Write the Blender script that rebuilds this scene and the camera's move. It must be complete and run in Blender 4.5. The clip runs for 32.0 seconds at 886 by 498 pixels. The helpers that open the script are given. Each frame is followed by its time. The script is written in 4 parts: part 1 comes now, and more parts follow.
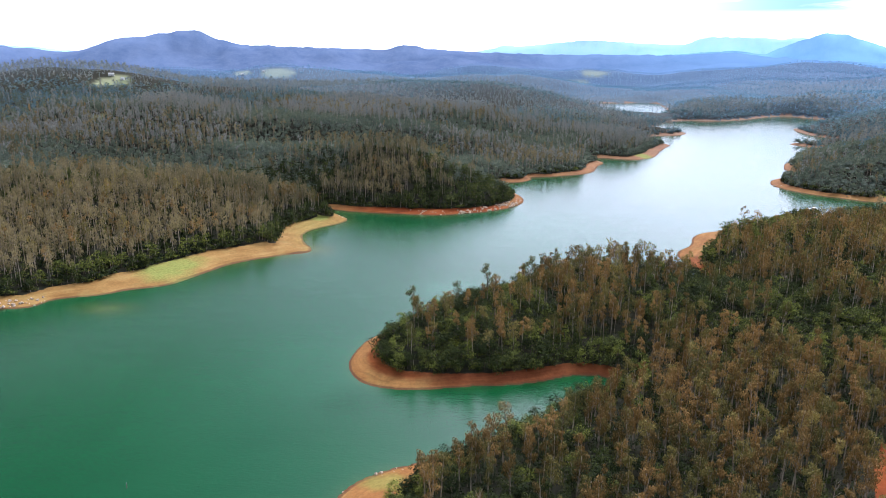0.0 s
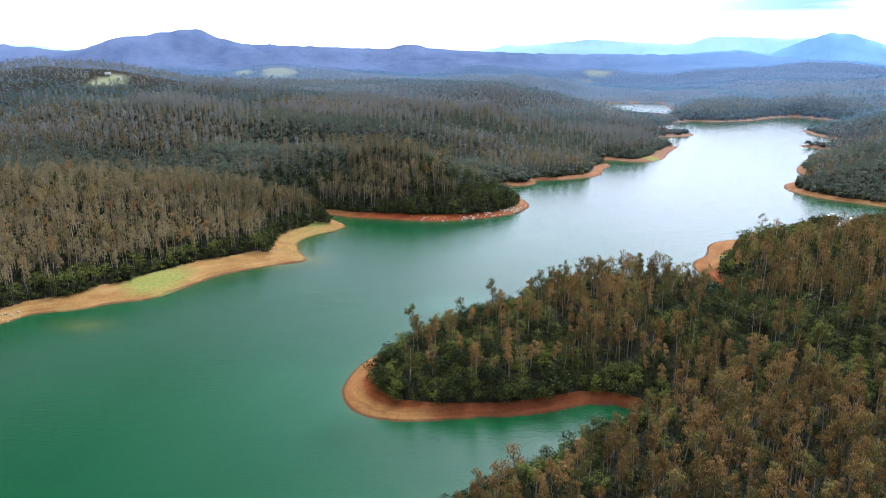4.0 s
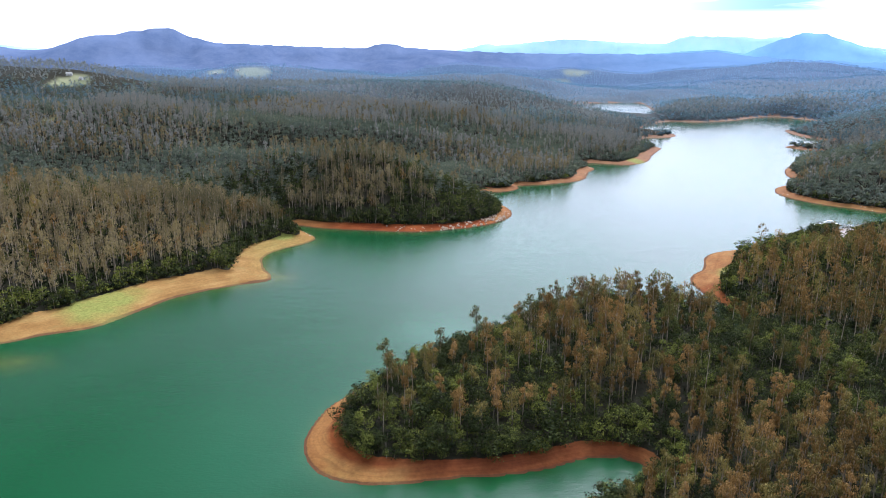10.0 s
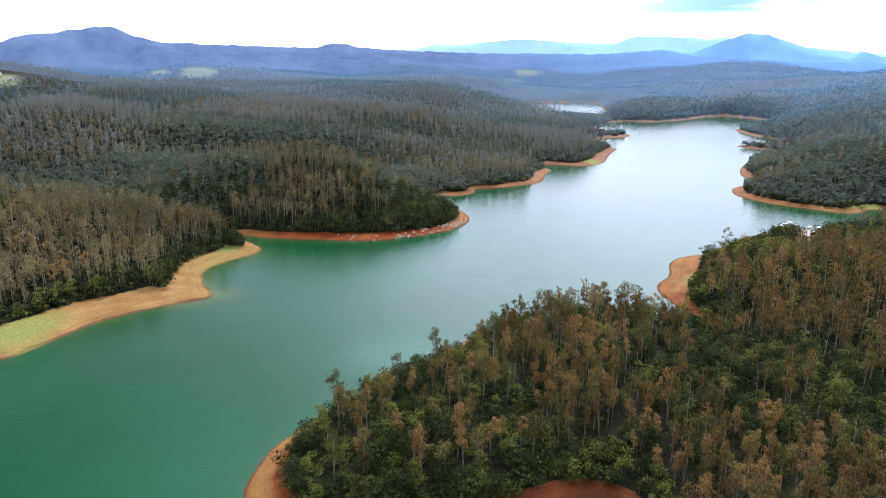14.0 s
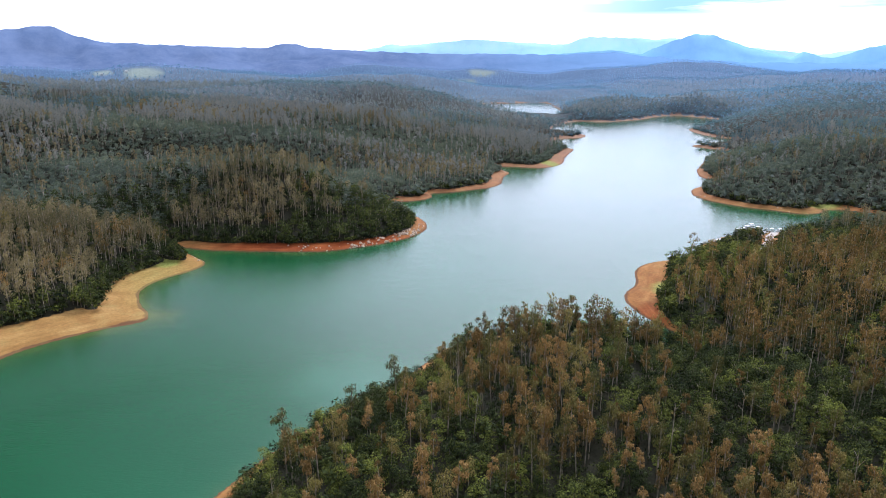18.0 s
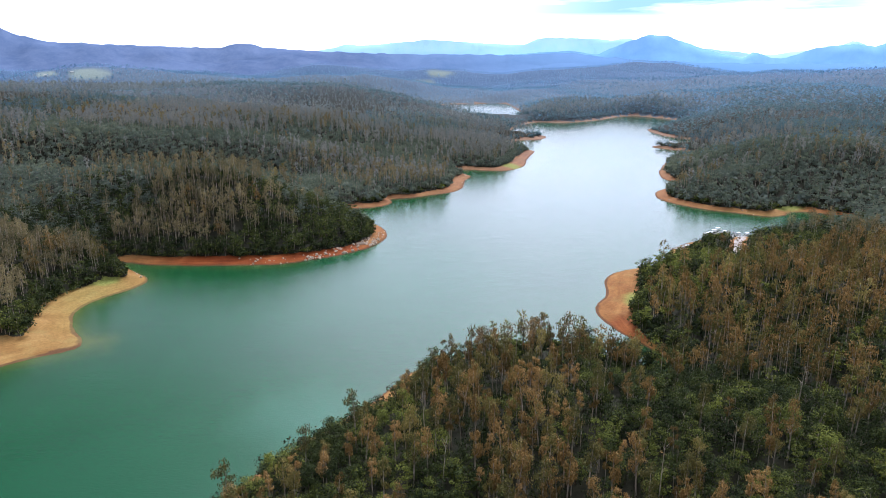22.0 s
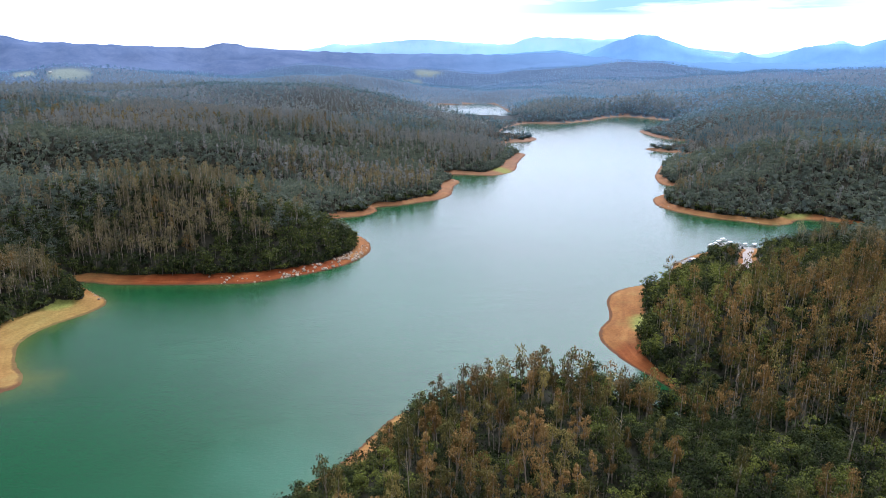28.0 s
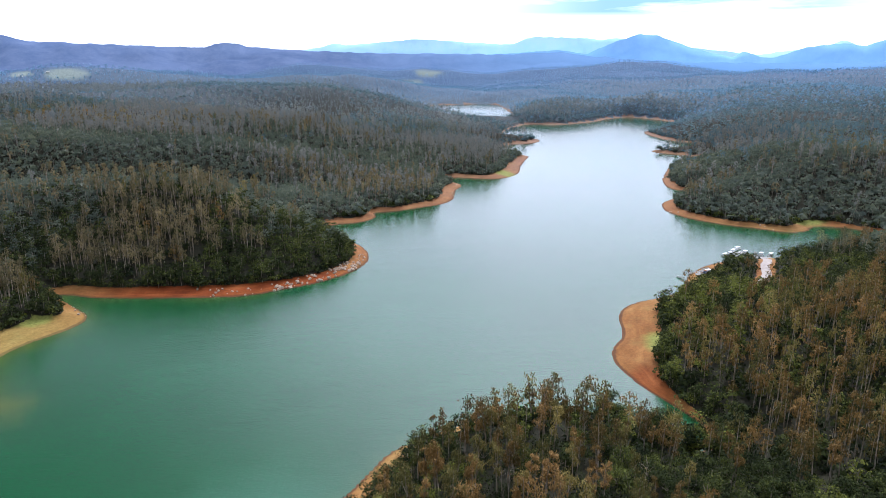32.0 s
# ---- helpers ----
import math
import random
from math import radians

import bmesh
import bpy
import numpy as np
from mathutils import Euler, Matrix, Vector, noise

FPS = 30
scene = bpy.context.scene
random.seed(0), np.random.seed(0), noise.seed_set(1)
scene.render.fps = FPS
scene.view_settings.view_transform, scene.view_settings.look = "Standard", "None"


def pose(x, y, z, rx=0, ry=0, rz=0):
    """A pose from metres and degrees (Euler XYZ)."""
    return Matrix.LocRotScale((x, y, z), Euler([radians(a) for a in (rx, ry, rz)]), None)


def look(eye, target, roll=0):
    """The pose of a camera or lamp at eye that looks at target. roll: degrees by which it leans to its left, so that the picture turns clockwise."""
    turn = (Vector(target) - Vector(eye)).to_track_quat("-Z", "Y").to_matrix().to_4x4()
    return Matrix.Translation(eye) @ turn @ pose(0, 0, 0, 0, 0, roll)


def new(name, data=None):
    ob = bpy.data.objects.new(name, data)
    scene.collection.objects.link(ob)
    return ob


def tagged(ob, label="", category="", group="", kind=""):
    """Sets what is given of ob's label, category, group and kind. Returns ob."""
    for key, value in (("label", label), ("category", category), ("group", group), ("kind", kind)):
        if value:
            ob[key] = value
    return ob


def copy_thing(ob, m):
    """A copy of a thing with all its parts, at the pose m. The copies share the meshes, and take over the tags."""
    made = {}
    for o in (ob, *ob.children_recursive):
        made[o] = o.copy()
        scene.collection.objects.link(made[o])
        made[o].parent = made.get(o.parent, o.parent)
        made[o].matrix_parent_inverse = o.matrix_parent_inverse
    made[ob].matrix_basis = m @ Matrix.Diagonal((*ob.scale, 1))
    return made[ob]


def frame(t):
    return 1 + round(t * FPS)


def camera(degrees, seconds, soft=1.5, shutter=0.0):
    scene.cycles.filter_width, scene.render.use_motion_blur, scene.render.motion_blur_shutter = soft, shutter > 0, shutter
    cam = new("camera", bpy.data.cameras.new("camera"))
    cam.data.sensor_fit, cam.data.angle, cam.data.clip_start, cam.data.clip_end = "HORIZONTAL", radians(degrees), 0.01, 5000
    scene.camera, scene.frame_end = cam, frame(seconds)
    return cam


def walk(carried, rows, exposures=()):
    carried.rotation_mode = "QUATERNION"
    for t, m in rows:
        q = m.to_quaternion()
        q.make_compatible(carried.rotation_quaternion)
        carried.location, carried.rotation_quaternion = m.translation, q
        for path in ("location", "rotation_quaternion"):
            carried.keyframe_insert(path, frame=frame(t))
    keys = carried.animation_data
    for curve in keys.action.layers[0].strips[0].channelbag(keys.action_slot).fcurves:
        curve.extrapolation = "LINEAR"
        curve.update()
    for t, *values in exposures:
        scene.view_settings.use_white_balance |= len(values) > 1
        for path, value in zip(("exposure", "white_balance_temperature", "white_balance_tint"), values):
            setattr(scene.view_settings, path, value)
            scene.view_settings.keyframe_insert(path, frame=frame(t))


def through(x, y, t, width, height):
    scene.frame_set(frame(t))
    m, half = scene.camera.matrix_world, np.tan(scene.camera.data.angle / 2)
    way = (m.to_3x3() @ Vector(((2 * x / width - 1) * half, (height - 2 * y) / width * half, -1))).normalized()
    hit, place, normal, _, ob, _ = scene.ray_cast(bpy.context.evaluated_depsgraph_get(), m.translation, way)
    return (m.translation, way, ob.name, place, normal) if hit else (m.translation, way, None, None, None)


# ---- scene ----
# Camera: a drone gliding forward about 100 m above a reservoir.
cam = camera(64.95, 32.0, soft=0.8)
FLIGHT = [
    (0, 0.00, 0.00, 100.00, 75.13, 0.03, 0.00),
    (3, 0.13, 15.30, 100.16, 75.08, 0.06, 0.15),
    (6, 0.16, 30.89, 100.28, 75.07, 0.11, 0.24),
    (8, 0.43, 41.13, 100.27, 75.03, 0.11, 0.24),
    (9, 0.42, 46.42, 100.21, 75.04, 0.09, -0.58),
    (11, 0.51, 56.95, 100.04, 75.05, 0.08, -2.56),
    (13, 0.79, 67.44, 99.83, 75.06, 0.10, -4.48),
    (14.5, 1.37, 75.32, 99.71, 75.05, 0.07, -5.89),
    (16.5, 2.16, 85.23, 99.68, 75.05, 0.06, -7.73),
    (19, 3.58, 96.96, 99.80, 75.10, 0.01, -10.00),
    (21, 4.98, 106.28, 100.06, 75.11, 0.02, -11.65),
    (22.5, 5.97, 113.31, 100.27, 75.10, 0.05, -12.73),
    (23, 6.45, 115.68, 100.33, 75.10, 0.07, -12.80),
    (25, 8.55, 125.14, 100.49, 75.08, 0.05, -13.12),
    (28, 12.03, 139.16, 100.74, 75.07, 0.01, -13.48),
    (30, 14.14, 148.20, 100.84, 75.06, 0.01, -13.43),
    (32, 16.13, 157.72, 100.94, 75.06, 0.02, -13.41),
]
walk(cam, [(t, pose(x, y, z, rx, 0, rz) @ pose(0, 0, 0, 0, 0, ry)) for t, x, y, z, rx, ry, rz in FLIGHT],
     exposures=((0.0, 0.04, 6250, 10), (8.0, 0.02, 6250, 10), (18.0, -0.06, 6250, 10), (25.0, -0.11, 6250, 10), (32.0, -0.16, 6250, 10)))

# ---- sky and sun ----
SUN_AZ, SUN_EL = radians(26.0), radians(49.0)   # compass bearing clockwise from +y, height
world = bpy.data.worlds.new("overcast_sky")
scene.world = world
world.use_nodes = True


class Nodes:
    """A short way to wire node trees."""

    def __init__(self, tree):
        self.tree = tree
        tree.nodes.clear()

    def add(self, kind, inputs=None, attribute="", op="", clamp=False, blend="", vector_op=""):
        n = self.tree.nodes.new(kind)
        if attribute:
            n.attribute_name = attribute
        if op:
            n.operation, n.use_clamp = op, clamp
        if vector_op:
            n.operation = vector_op
        if blend:
            n.data_type, n.blend_type = "RGBA", blend
        for k, v in (inputs or {}).items():
            if isinstance(v, bpy.types.NodeSocket):
                self.tree.links.new(v, n.inputs[k])
            else:
                n.inputs[k].default_value = v
        return n

    def noise(self, vector, scale, detail=4.0, rough=0.55):
        return self.add("ShaderNodeTexNoise", {"Vector": vector, "Scale": scale, "Detail": detail, "Roughness": rough}).outputs[0]

    def ramp(self, fac, stops):
        n = self.add("ShaderNodeValToRGB", {"Fac": fac})
        e = n.color_ramp.elements
        while len(e) < len(stops):
            e.new(0.5)
        for el, (p, c) in zip(e, stops):
            el.position = p
            el.color = (c, c, c, 1) if isinstance(c, (int, float)) else (*c, 1)
        return n.outputs[0]

    def mix(self, fac, a, b, blend="MIX"):
        n = self.add("ShaderNodeMix", blend=blend)
        for k, v in ((0, fac), (6, a), (7, b)):
            if isinstance(v, bpy.types.NodeSocket):
                self.tree.links.new(v, n.inputs[k])
            else:
                n.inputs[k].default_value = v if isinstance(v, (int, float)) else (*v, 1)
        return n.outputs[2]

    def math(self, op, a, b=0.0, c=0.0, clamp=False):
        n = self.add("ShaderNodeMath", op=op, clamp=clamp)
        for k, v in enumerate((a, b, c)):
            if isinstance(v, bpy.types.NodeSocket):
                self.tree.links.new(v, n.inputs[k])
            else:
                n.inputs[k].default_value = v
        return n.outputs[0]


w = Nodes(world.node_tree)
sky = w.add("ShaderNodeTexSky")
sky.sky_type, sky.sun_disc, sky.altitude = "NISHITA", False, 2000.0
sky.sun_elevation, sky.sun_rotation = SUN_EL, SUN_AZ
geo = w.add("ShaderNodeTexCoord").outputs["Generated"]
flat = w.add("ShaderNodeMapping", {"Vector": geo, "Scale": (1.0, 1.0, 9.0), "Location": (0.3, 0.1, 0.0)}).outputs[0]
height = w.add("ShaderNodeSeparateXYZ", {"Vector": geo}).outputs[2]
breaks = w.ramp(w.noise(flat, 2.4, 5.0, 0.5), ((0.44, 1.0), (0.54, 0.0)))
breaks = w.math("MULTIPLY", breaks, w.ramp(height, ((0.04, 0.0), (0.06, 0.4))))
level = w.add("ShaderNodeVectorMath", {0: w.add("ShaderNodeVectorMath", {0: geo, 1: (1.0, 1.0, 0.0)}, vector_op="MULTIPLY").outputs[0]}, vector_op="NORMALIZE").outputs[0]
gap = w.add("ShaderNodeVectorMath", {0: level, 1: (math.sin(radians(31)), math.cos(radians(31)), 0.0)}, vector_op="DOT_PRODUCT").outputs["Value"]
gap = w.math("MULTIPLY", w.ramp(gap, ((0.94, 0.0), (0.995, 1.0))), w.ramp(height, ((0.05, 0.0), (0.066, 1.0), (0.085, 1.0), (0.12, 0.0))))
breaks = w.math("MAXIMUM", breaks, w.math("MULTIPLY", gap, w.ramp(w.noise(flat, 5.0, 5.0, 0.6), ((0.36, 0.45), (0.55, 1.0)))))
lum = w.ramp(height, ((0.0, 1.15), (0.12, 1.12), (0.22, 0.84), (0.34, 0.42), (0.50, 0.22), (0.66, 0.6), (0.9, 1.0)))
# the cloud is brightest towards the hidden sun
toward = w.add("ShaderNodeVectorMath", {0: level, 1: (math.sin(SUN_AZ), math.cos(SUN_AZ), 0.0)}, vector_op="DOT_PRODUCT").outputs["Value"]
# and dimmer on the side away from it
side = w.ramp(w.math("MULTIPLY_ADD", toward, 0.5, 0.5), ((0.0, 0.38), (0.7, 0.45), (0.82, 0.62), (0.9, 0.78), (0.985, 1.0)))
low_side = w.ramp(w.math("MULTIPLY_ADD", toward, 0.5, 0.5), ((0.0, 0.42), (0.55, 0.5), (0.75, 1.0)))
lum = w.math("MULTIPLY", lum, w.mix(w.ramp(height, ((0.15, 0.0), (0.3, 1.0))), low_side, (1.0, 1.0, 1.0)))
lum = w.math("MULTIPLY", lum, w.mix(w.ramp(height, ((0.07, 0.0), (0.2, 1.0), (0.6, 1.0), (0.8, 0.0))), (1.0, 1.0, 1.0), side))
glow = w.math("POWER", w.math("MAXIMUM", toward, 0.0), 9.5)
glow = w.math("MULTIPLY", glow, w.ramp(height, ((0.0, 0.05), (0.15, 0.09), (0.3, 0.29), (0.5, 1.0), (0.75, 0.9), (0.95, 0.1))))
lum = w.math("ADD", lum, w.math("MULTIPLY", glow, 3.4))
cloud = w.mix(1.0, w.mix(breaks, (1.0, 1.0, 1.0), (0.2, 0.33, 0.355)), lum, "MULTIPLY")
cloud = w.mix(1.0, cloud, w.mix(w.math("MULTIPLY", glow, 1.6, clamp=True), (1.94, 2.03, 2.55), (2.1, 2.06, 2.5)), "MULTIPLY")
blue = w.mix(1.0, sky.outputs[0], (0.12, 0.12, 0.12), "MULTIPLY")
cover = w.ramp(w.noise(flat, 1.3, 5.0, 0.5), ((0.36, 0.75), (0.56, 1.0)))
bg = w.add("ShaderNodeBackground", {"Color": w.mix(cover, blue, cloud), "Strength": 1.0})
w.add("ShaderNodeOutputWorld", {"Surface": bg.outputs[0]})

sun = new("sun", bpy.data.lights.new("sun", "SUN"))
sun.data.energy, sun.data.angle, sun.data.color = 2.6, radians(14), (1.0, 0.985, 0.965)
sun_from = Vector((math.sin(SUN_AZ) * math.cos(SUN_EL), math.cos(SUN_AZ) * math.cos(SUN_EL), math.sin(SUN_EL)))
sun.matrix_world = look(sun_from * 200, (0, 0, 0))


# ---- materials ----
def material(name, rough=0.8, spec=0.3):
    m = bpy.data.materials.new(name)
    m.use_nodes = True
    n = Nodes(m.node_tree)
    p = n.add("ShaderNodeBsdfPrincipled", {"Roughness": rough, "Specular IOR Level": spec})
    n.add("ShaderNodeOutputMaterial", {"Surface": p.outputs[0]})
    return m, n, p


def attr(n, name):
    return n.add("ShaderNodeAttribute", attribute=name)


def leaves(name, dark, mid, light, through=0.15):
    """Foliage: tint per tree, spread per leaf."""
    m, n, p = material(name, 0.75, 0.06)
    isl = n.add("ShaderNodeNewGeometry").outputs["Random Per Island"]
    t = n.math("ADD", n.math("MULTIPLY", attr(n, "tint").outputs["Fac"], 0.64), n.math("MULTIPLY", isl, 0.42))
    col = n.ramp(t, ((0.08, dark), (0.5, mid), (0.95, light)))
    n.tree.links.new(col, p.inputs["Base Color"])
    tr = n.add("ShaderNodeBsdfTranslucent", {"Color": n.mix(1.0, col, (1.15, 1.12, 0.8), "MULTIPLY")})
    mx = n.add("ShaderNodeMixShader", {0: through, 1: p.outputs[0], 2: tr.outputs[0]})
    n.tree.links.new(mx.outputs[0], n.tree.nodes["Material Output"].inputs[0])
    return m


M_GUM = leaves("brown_gum_leaves", (0.07, 0.062, 0.024), (0.245, 0.15, 0.057), (0.47, 0.295, 0.125), 0.22)
# grey gums for the middle distance, cooled in colour towards haze
M_GREY = leaves("grey_gum_leaves", (0.20, 0.212, 0.222), (0.265, 0.27, 0.28), (0.335, 0.328, 0.325), 0.4)
M_OLIVE = leaves("olive_gum_leaves", (0.08, 0.08, 0.03), (0.195, 0.162, 0.057), (0.42, 0.335, 0.125), 0.22)
M_GREEN = leaves("wattle_leaves", (0.010, 0.017, 0.009), (0.056, 0.072, 0.022), (0.23, 0.25, 0.05), 0.18)
M_TAN = leaves("tan_gum_leaves", (0.105, 0.10, 0.062), (0.225, 0.185, 0.112), (0.39, 0.32, 0.185), 0.35)
# middle-distance wattles, their green greyed to stand for haze
M_SAGE = leaves("sage_leaves", (0.074, 0.096, 0.084), (0.135, 0.164, 0.138), (0.23, 0.255, 0.195), 0.4)
# the next four carry distance haze in their leaf colour
M_HAZED_GUM = leaves("hazed_gum_leaves", (0.205, 0.238, 0.278), (0.23, 0.262, 0.303), (0.258, 0.286, 0.324), 0.45)
M_HAZED_WATTLE = leaves("hazed_wattle_leaves", (0.105, 0.178, 0.235), (0.127, 0.205, 0.262), (0.157, 0.236, 0.284), 0.45)
M_HAZED_DISTANT = leaves("hazed_distant_leaves", (0.19, 0.33, 0.555), (0.203, 0.345, 0.575), (0.22, 0.362, 0.59), 0.45)
M_HAZED_FAR = leaves("hazed_far_leaves", (0.155, 0.30, 0.48), (0.17, 0.318, 0.50), (0.19, 0.337, 0.515), 0.45)


def bark(name, shade):
    m, n, p = material(name, 0.85)
    co = n.add("ShaderNodeTexCoord").outputs["Object"]
    a = n.noise(n.add("ShaderNodeMapping", {"Vector": co, "Scale": (1, 1, 0.3)}).outputs[0], 2.5, 5)
    col = n.ramp(a, ((0.3, (0.20, 0.15, 0.11)), (0.5, (0.38, 0.31, 0.24)), (0.75, (0.56, 0.49, 0.40))))
    n.tree.links.new(n.mix(1.0, col, (shade, shade, shade), "MULTIPLY"), p.inputs["Base Color"])
    return m


M_BARK, M_BARK_DARK = bark("pale_bark", 1.0), bark("dark_bark", 0.3)


def ground_material():
    m, n, p = material("ground", 0.92, 0.15)
    co = n.add("ShaderNodeNewGeometry").outputs["Position"]
    z = attr(n, "zones")                       # bank, red soil, grass
    sep = n.add("ShaderNodeSeparateColor", {"Color": z.outputs["Color"]})
    bank, red, grass = sep.outputs
    far = attr(n, "cover")                     # fields, distance haze, painted bank shade
    fsep = n.add("ShaderNodeSeparateColor", {"Color": far.outputs["Color"]})
    field, haze_fac, wet = fsep.outputs
    big, fine = n.noise(co, 0.05, 5), n.noise(co, 0.9, 6, 0.65)
    along = n.noise(n.add("ShaderNodeMapping", {"Vector": co, "Scale": (0.05, 0.05, 1.5)}).outputs[0], 1.0, 6, 0.6)
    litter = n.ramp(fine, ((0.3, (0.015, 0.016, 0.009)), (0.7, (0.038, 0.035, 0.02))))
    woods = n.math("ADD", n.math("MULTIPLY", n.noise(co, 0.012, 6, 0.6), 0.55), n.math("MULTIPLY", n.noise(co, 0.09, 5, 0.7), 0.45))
    # two blue tones paint distance haze onto the far woodland floor
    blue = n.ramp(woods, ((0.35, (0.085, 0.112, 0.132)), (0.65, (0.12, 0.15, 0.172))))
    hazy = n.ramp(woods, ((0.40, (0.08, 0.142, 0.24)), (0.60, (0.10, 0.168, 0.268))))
    litter = n.mix(n.math("MULTIPLY", haze_fac, 2.0, clamp=True), litter, blue)
    litter = n.mix(n.math("SUBTRACT", n.math("MULTIPLY", haze_fac, 2.0), 1.0, clamp=True), litter, hazy)
    tan = n.ramp(along, ((0.3, (0.27, 0.145, 0.043)), (0.5, (0.32, 0.18, 0.057)), (0.72, (0.37, 0.225, 0.078))))
    redc = n.ramp(along, ((0.3, (0.16, 0.034, 0.008)), (0.5, (0.26, 0.062, 0.014)), (0.75, (0.36, 0.115, 0.032))))
    soil = n.mix(red, tan, redc)
    level = n.math("ADD", n.add("ShaderNodeSeparateXYZ", {"Vector": co}).outputs[2], n.math("MULTIPLY", n.noise(co, 0.35, 4), 0.22))
    lines = n.ramp(n.noise(n.add("ShaderNodeMapping", {"Vector": co, "Scale": (0.02, 0.02, 9.0)}).outputs[0], 1.0, 3, 0.6), ((0.36, 0.91), (0.52, 1.0), (0.68, 1.03)))
    soil = n.mix(1.0, soil, lines, "MULTIPLY")
    soil = n.mix(1.0, soil, n.ramp(n.noise(co, 0.07, 5, 0.65), ((0.35, (0.84, 0.77, 0.7)), (0.6, (1.1, 1.1, 1.1)))), "MULTIPLY")
    upper = n.math("DIVIDE", n.math("SUBTRACT", n.add("ShaderNodeSeparateXYZ", {"Vector": co}).outputs[1], 480.0), 700.0, clamp=True)
    soil = n.mix(n.math("MULTIPLY", upper, 0.75), soil, (0.27, 0.185, 0.145))      # haze painted into the bank soil up the valley
    # joins the painted bank shade with the damp line at the water
    wet = n.math("MAXIMUM", n.math("MULTIPLY", wet, 0.5), n.ramp(level, ((0.34, 0.85), (0.46, 0.0))))
    soil = n.mix(wet, soil, (0.11, 0.048, 0.024))
    soil = n.mix(1.0, soil, n.ramp(fine, ((0.3, 0.78), (0.7, 1.1))), "MULTIPLY")
    green = n.ramp(fine, ((0.3, (0.14, 0.17, 0.035)), (0.7, (0.30, 0.32, 0.08))))
    soil = n.mix(n.math("MULTIPLY", n.ramp(n.noise(co, 0.11, 5, 0.6), ((0.52, 0.0), (0.70, 0.32))), n.math("SUBTRACT", 1.0, red)), soil, (0.30, 0.25, 0.085))
    gmask = n.math("MULTIPLY", grass, n.ramp(n.noise(co, 0.09, 6, 0.62), ((0.3, 0.45), (0.5, 0.9))))
    soil = n.mix(gmask, soil, green)
    torn = n.math("ADD", bank, n.math("MULTIPLY", n.math("SUBTRACT", n.noise(co, 0.6, 5, 0.7), 0.5), 0.9))
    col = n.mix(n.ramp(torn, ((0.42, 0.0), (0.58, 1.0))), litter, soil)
    fields = n.ramp(n.noise(co, 0.02, 4), ((0.35, (0.15, 0.175, 0.09)), (0.6, (0.27, 0.28, 0.155))))
    # far fields are paled towards the haze colour
    fields = n.mix(n.math("MULTIPLY", haze_fac, 1.4, clamp=True), fields, (0.23, 0.28, 0.25))
    col = n.mix(field, col, fields)
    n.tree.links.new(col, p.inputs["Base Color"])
    canopy = n.math("MULTIPLY", n.noise(co, 0.10, 4, 0.7), n.math("MULTIPLY", haze_fac, 40.0))
    bump = n.add("ShaderNodeBump", {"Height": n.math("ADD", fine, canopy), "Strength": 0.6, "Distance": 0.25})
    n.tree.links.new(bump.outputs[0], p.inputs["Normal"])
    return m


def water_material():
    m, n, p = material("lake_water", 0.11, 0.5)
    p.inputs["IOR"].default_value = 1.33
    co = n.add("ShaderNodeNewGeometry").outputs["Position"]
    sh = attr(n, "shallow")
    sep = n.add("ShaderNodeSeparateColor", {"Color": sh.outputs["Color"]})
    body = n.ramp(n.noise(co, 0.012, 3), ((0.3, (0.001, 0.056, 0.016)), (0.7, (0.002, 0.073, 0.021))))
    body = n.mix(sep.outputs[1], body, (0.08, 0.26, 0.17))
    body = n.mix(sep.outputs[0], body, (0.20, 0.165, 0.02))
    n.tree.links.new(body, p.inputs["Base Color"])
    rip = n.add("ShaderNodeMapping", {"Vector": co, "Scale": (0.45, 1.0, 1.0), "Rotation": (0, 0, 0.5)}).outputs[0]
    hgt = n.math("ADD", n.noise(rip, 1.3, 4, 0.7), n.math("MULTIPLY", n.noise(rip, 0.16, 2), 1.2))
    bump = n.add("ShaderNodeBump", {"Height": hgt, "Strength": 0.14, "Distance": 0.5})
    n.tree.links.new(bump.outputs[0], p.inputs["Normal"])
    return m


def plain(name, col, rough=0.6, var=0.25, scale=2.0, metal=0.0):
    m, n, p = material(name, rough)
    co = n.add("ShaderNodeTexCoord").outputs["Object"]
    k = n.ramp(n.noise(co, scale, 5, 0.6), ((0.3, 1.0 - var), (0.7, 1.0 + var * 0.4)))
    n.tree.links.new(n.mix(1.0, k, col, "MULTIPLY"), p.inputs["Base Color"])
    p.inputs["Metallic"].default_value = metal
    return m


M_GROUND, M_WATER = ground_material(), water_material()

# ---- plan: the reservoir's shoreline (x, y, width of the bare bank) ----
BANK_LEFT = [(-420, 60, 4), (-330, 150, 4), (-250, 225, 5), (-205, 268, 8), (-187, 277, 12), (-176, 279, 13), (-170, 290, 12),
             (-155, 295, 16), (-143, 303, 22), (-128, 311, 27), (-118, 329, 26), (-111, 343, 24), (-100, 354, 22), (-87, 363, 25),
             (-74, 369, 26), (-74, 378, 22), (-81, 393, 15), (-85, 411, 12), (-80, 426, 14), (-67, 441, 18), (-64, 454, 11), (-74, 470, 4), (-85, 487, 4)]
HEADLAND = [(-76, 485, 6), (-68, 480, 7), (-46, 474, 8), (-22, 469, 10), (-2, 467, 10), (15, 472, 8), (31, 479, 7), (45, 489, 7), (55, 502, 7),
            (61, 518, 8), (60, 540, 6), (54, 556, 4), (45, 575, 4), (42, 592, 5), (49, 601, 7), (68, 605, 8), (78, 617, 6), (80, 632, 5)]
